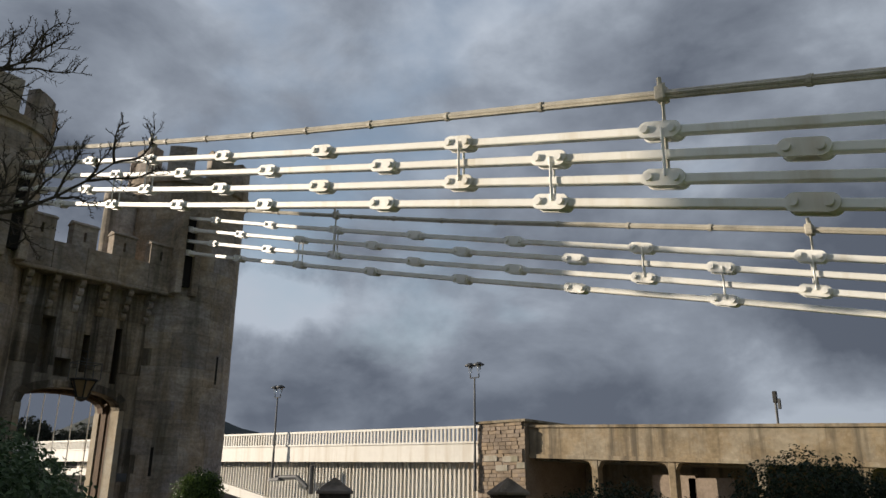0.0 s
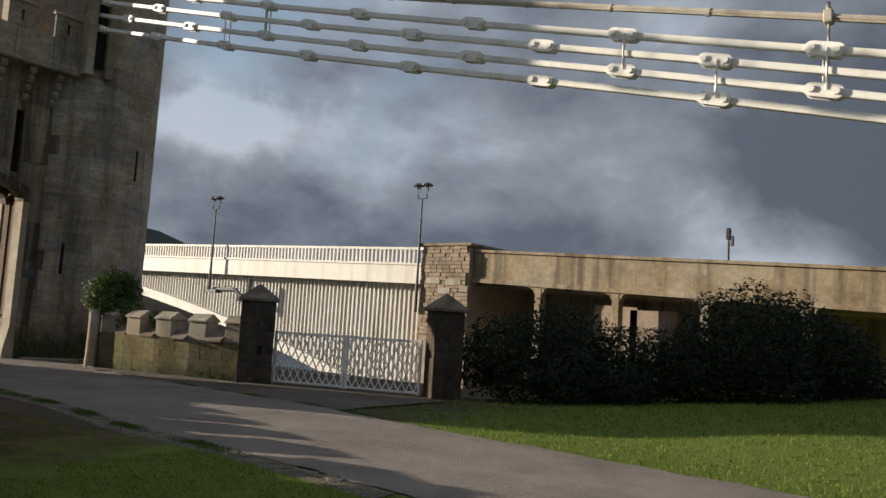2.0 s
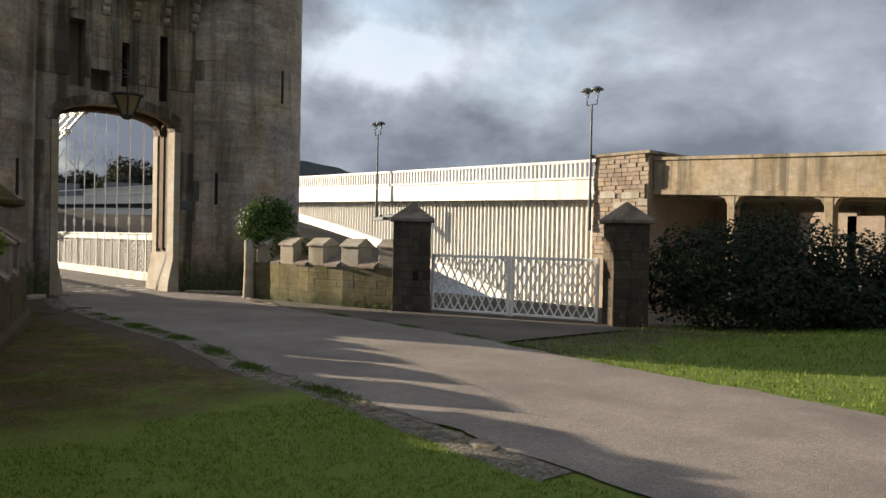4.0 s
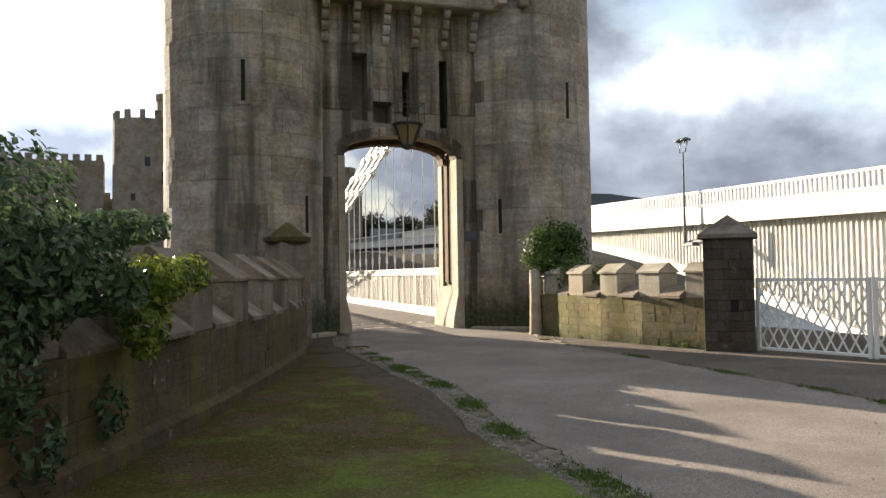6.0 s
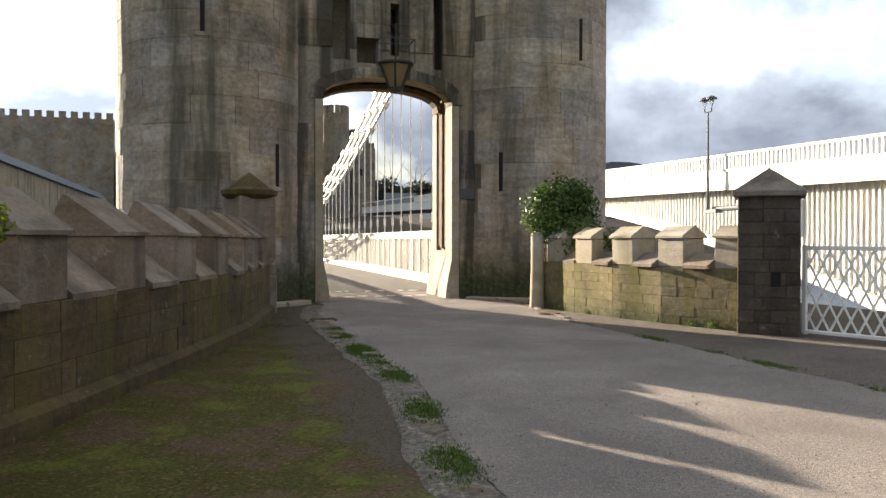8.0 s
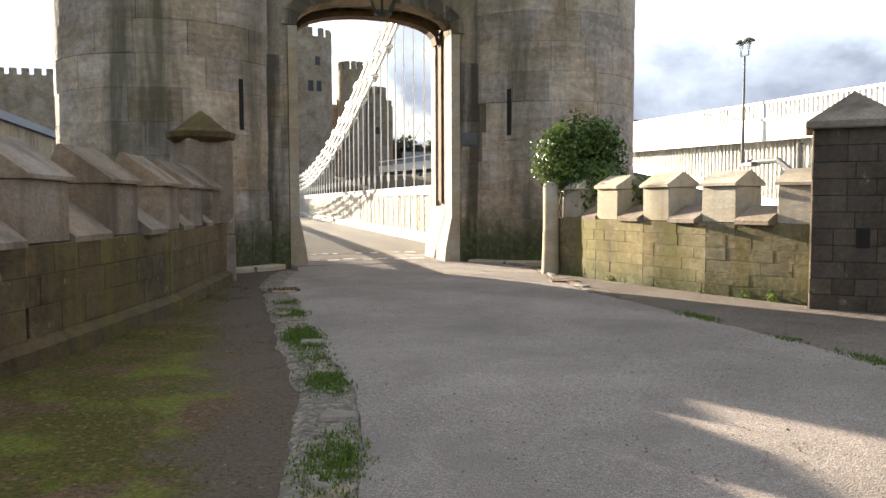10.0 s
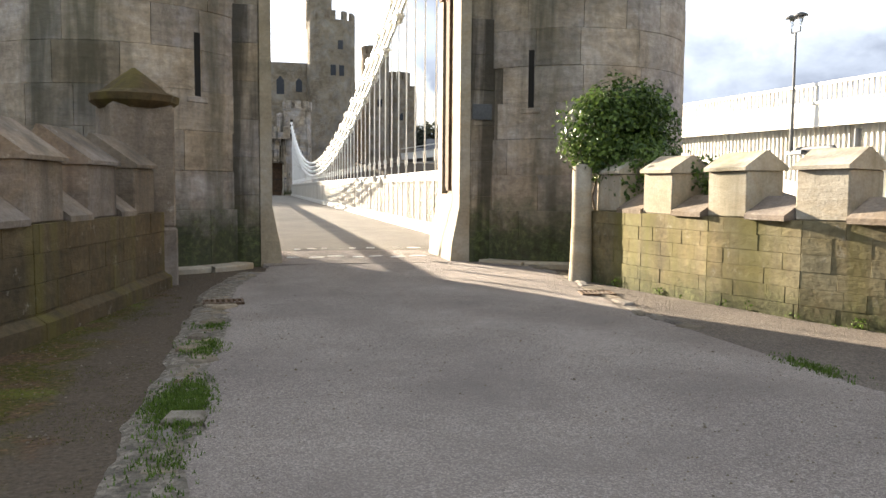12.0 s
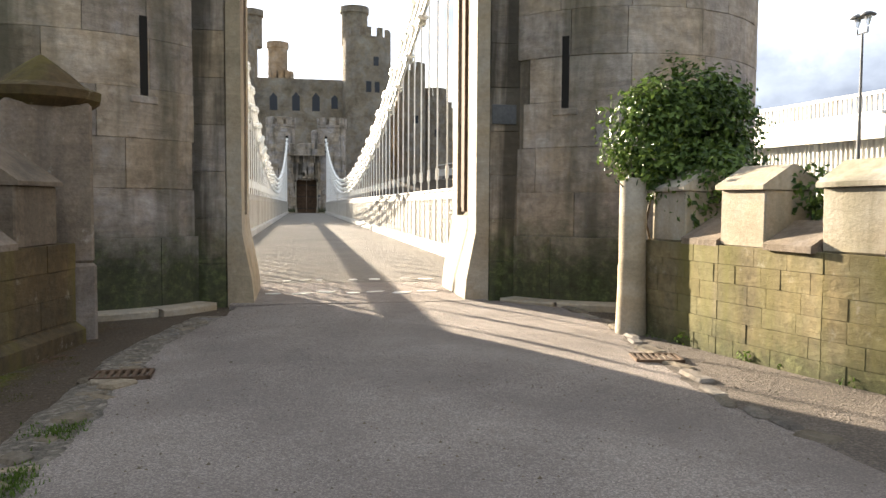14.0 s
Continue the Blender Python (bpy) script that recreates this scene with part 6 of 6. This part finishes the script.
for a, c in cage:
    bm = bmesh.new()
    add_tube(bm, (LX + a[0], LY + a[1], a[2]), (LX + c[0], LY + c[1], c[2]), 0.013, sides=5)
    part("cage_bar", bm, STEELGREY, t, "thin iron cage bar")
bm = bmesh.new()
add_tube(bm, (LX, LY, 5.25), (LX, LY, 6.1), 0.02, sides=6)
add_tube(bm, (LX, LY, 6.05), (LX, 0.1, 6.2), 0.025, sides=6)
add_tube(bm, (LX, LY, 5.8), (LX - 0.18, LY, 5.9), 0.015, sides=5)
add_tube(bm, (LX, LY, 5.8), (LX + 0.2, LY, 5.95), 0.015, sides=5)
part("bracket", bm, DARKIRON, t)

# low coped wall by the big shrub
t = thing("garden_wall", 15.5, -20.0, 0, "low dark garden wall with a pale coping", "wall")
part("wall", box(-2.2, 2.2, -0.2, 0.2, -0.3, 0.7, 0.02, pose(15.8, -19.4, 0, 0, 0, -38)), PIER, t)
part("coping", box(-2.3, 2.3, -0.27, 0.27, 0.7, 0.86, 0.02, pose(15.8, -19.4, 0, 0, 0, -38)), COPING_DARK, t)

# bracket and pipe under the road bridge lamp
t = thing("drain_pipe", XB - 0.15, 15.0, 2.8, "grey drain pipe bent under the bridge fascia", "pipe")
bm = bmesh.new()
for a, b in (((15.9, 2.95), (13.9, 2.95)), ((13.9, 2.95), (12.9, 2.35)), ((12.6, 3.6), (12.6, 2.0))):
    add_tube(bm, (XB - 0.2, a[0], a[1]), (XB - 0.2, b[0], b[1]), 0.13, sides=8)
part("pipe", bm, STEELGREY, t)
part("bracket", box(XB - 0.5, XB - 0.05, 15.3, 16.3, 2.75, 2.95, 0.02), STEELGREY, t)

# tube of the railway bridge behind the left wall
t = thing("railway_bridge", -19.0, 10.0, 0, "long dull grey iron tube of the railway bridge", "bridge")
part("tube", box(-23.0, -18.5, 8.0, 104.0, 0.8, 7.0, 0.1), CONCRETE, t)
bm = bmesh.new()
add_outline(bm, [(-23.3, 7.0), (-18.2, 7.0), (-19.2, 8.0), (-22.3, 8.0)], 8.0, 104.0)
part("tube_roof", bm, SLATE, t, "shallow grey roof")
bm = bmesh.new()
add_box(bm, -27.0, -19.6, 2.0, 12.3, -3.0, 18.0, 0.1)
for i in range(5):
    for y in (2.0, 11.6):
        add_box(bm, -27.0 + 1.6 * i, -26.0 + 1.6 * i, y, y + 0.7, 18.0, 19.2)
part("end_tower", bm, ASHLAR_CORE, t, "square battlemented stone tower at the tube's end")

# ---- far shore ----


def hill(name, pts, y, label):
    verts, faces = [], []
    n = 60
    for j in range(4):
        for i in range(n + 1):
            x = pts[0][0] + (pts[-1][0] - pts[0][0]) * i / n
            for (xa, za), (xb, zb) in zip(pts, pts[1:]):
                if xa <= x <= xb:
                    u = (x - xa) / (xb - xa)
                    z = za + (zb - za) * u * u * (3 - 2 * u)
                    break
            z *= (0.0, 0.65, 0.95, 1.0)[j]
            verts.append((x, y + j * 120, z + 6 * noise.noise((x * 0.004, y + j, 0)) * (j > 0) + 2 * noise.noise((x * 0.02, y + j, 3)) * (j > 0)))
    for j in range(3):
        for i in range(n):
            faces.append((j * (n + 1) + i, j * (n + 1) + i + 1, (j + 1) * (n + 1) + i + 1, (j + 1) * (n + 1) + i))
    ob = new(name, mesh_from(name, verts, faces, HILL))
    return tagged(ob, label, "hill", kind="structure")


hill("backdrop", [(-900, 20), (-300, 45), (150, 30), (420, 62), (640, 112), (850, 183), (960, 174), (1060, 148), (1250, 88), (1700, 40)], 1250, "low dark wooded hills across the estuary")


def house(x, y, z, w, d, h, rz, wall=HOUSEWALL):
    t = thing("house", x, y, z, "small pale rendered house with a slate roof", "house", group="houses on the far shore", rz=rz)
    m = pose(x, y, z, 0, 0, rz)
    part("wall", box(-w / 2, w / 2, -d / 2, d / 2, -4, h, 0.0, m), wall, t)
    bm = bmesh.new()
    add_prism(bm, [(-d / 2 - 0.3, h), (0, h + d * 0.45), (d / 2 + 0.3, h)], -w / 2 - 0.2, w / 2 + 0.2, m)
    part("roof", bm, SLATE, t)
    for i in range(3):
        xx = -w / 2 + w * (i + 0.5) / 3
        part("window", box(xx - 0.45, xx + 0.45, -d / 2 - 0.04, -d / 2 + 0.05, h * 0.45, h * 0.45 + 1.2, 0.0, m), DARKGLASS, t)


for x, y, z, w, rz in ((20, 150, 2.0, 7, 12), (25.5, 156, 4.5, 6, -8), (31, 150, 2.0, 8, 12), (38, 158, 4.5, 7, -8), (44, 152, 3.0, 9, 20), (52, 160, 5.5, 8, -15), (60, 150, 3.0, 9, 5)):
    house(x, y, z, w, 6.5, 5.0, rz)


def far_tree(x, y, z, r, seed):
    t = thing("tree", x, y, z, "dark leafy tree on the far shore", "tree", group="far trees")
    bm = bmesh.new()
    add_branch(bm, (x, y, z - 1), (0, 0, 1), r * 1.5, 0.25, 1, random.Random(seed))
    part("trunk", bm, BARK, t)
    rng = random.Random(seed)
    bl = [(x + rng.uniform(-0.6, 0.6) * r, y + rng.uniform(-0.6, 0.6) * r, z + r * rng.uniform(0.5, 1.6), r * rng.uniform(0.45, 0.7), r * 0.6, r * rng.uniform(0.4, 0.6)) for _ in range(6)]
    link_part("crown", leaves("far_crown", bl, 1900, r * 0.085, FARTREE, seed, 0.6, 0.8), t)


rng = random.Random(61)
for i in range(34):
    x = 14 + (i % 17) * 4.0 + rng.uniform(-1.5, 1.5)
    far_tree(x, 168 + 14 * (i // 17) + rng.uniform(-5, 5), 2.5 + 4.0 * (i // 17) + rng.uniform(-1, 2), rng.uniform(4.8, 7.4), 100 + i)
bank = new("shore", finish(box(12, 260, 135, 320, -8, 1.0), "shore", GROUND))
tagged(bank, "grassy bank of the far shore", "ground", kind="structure")
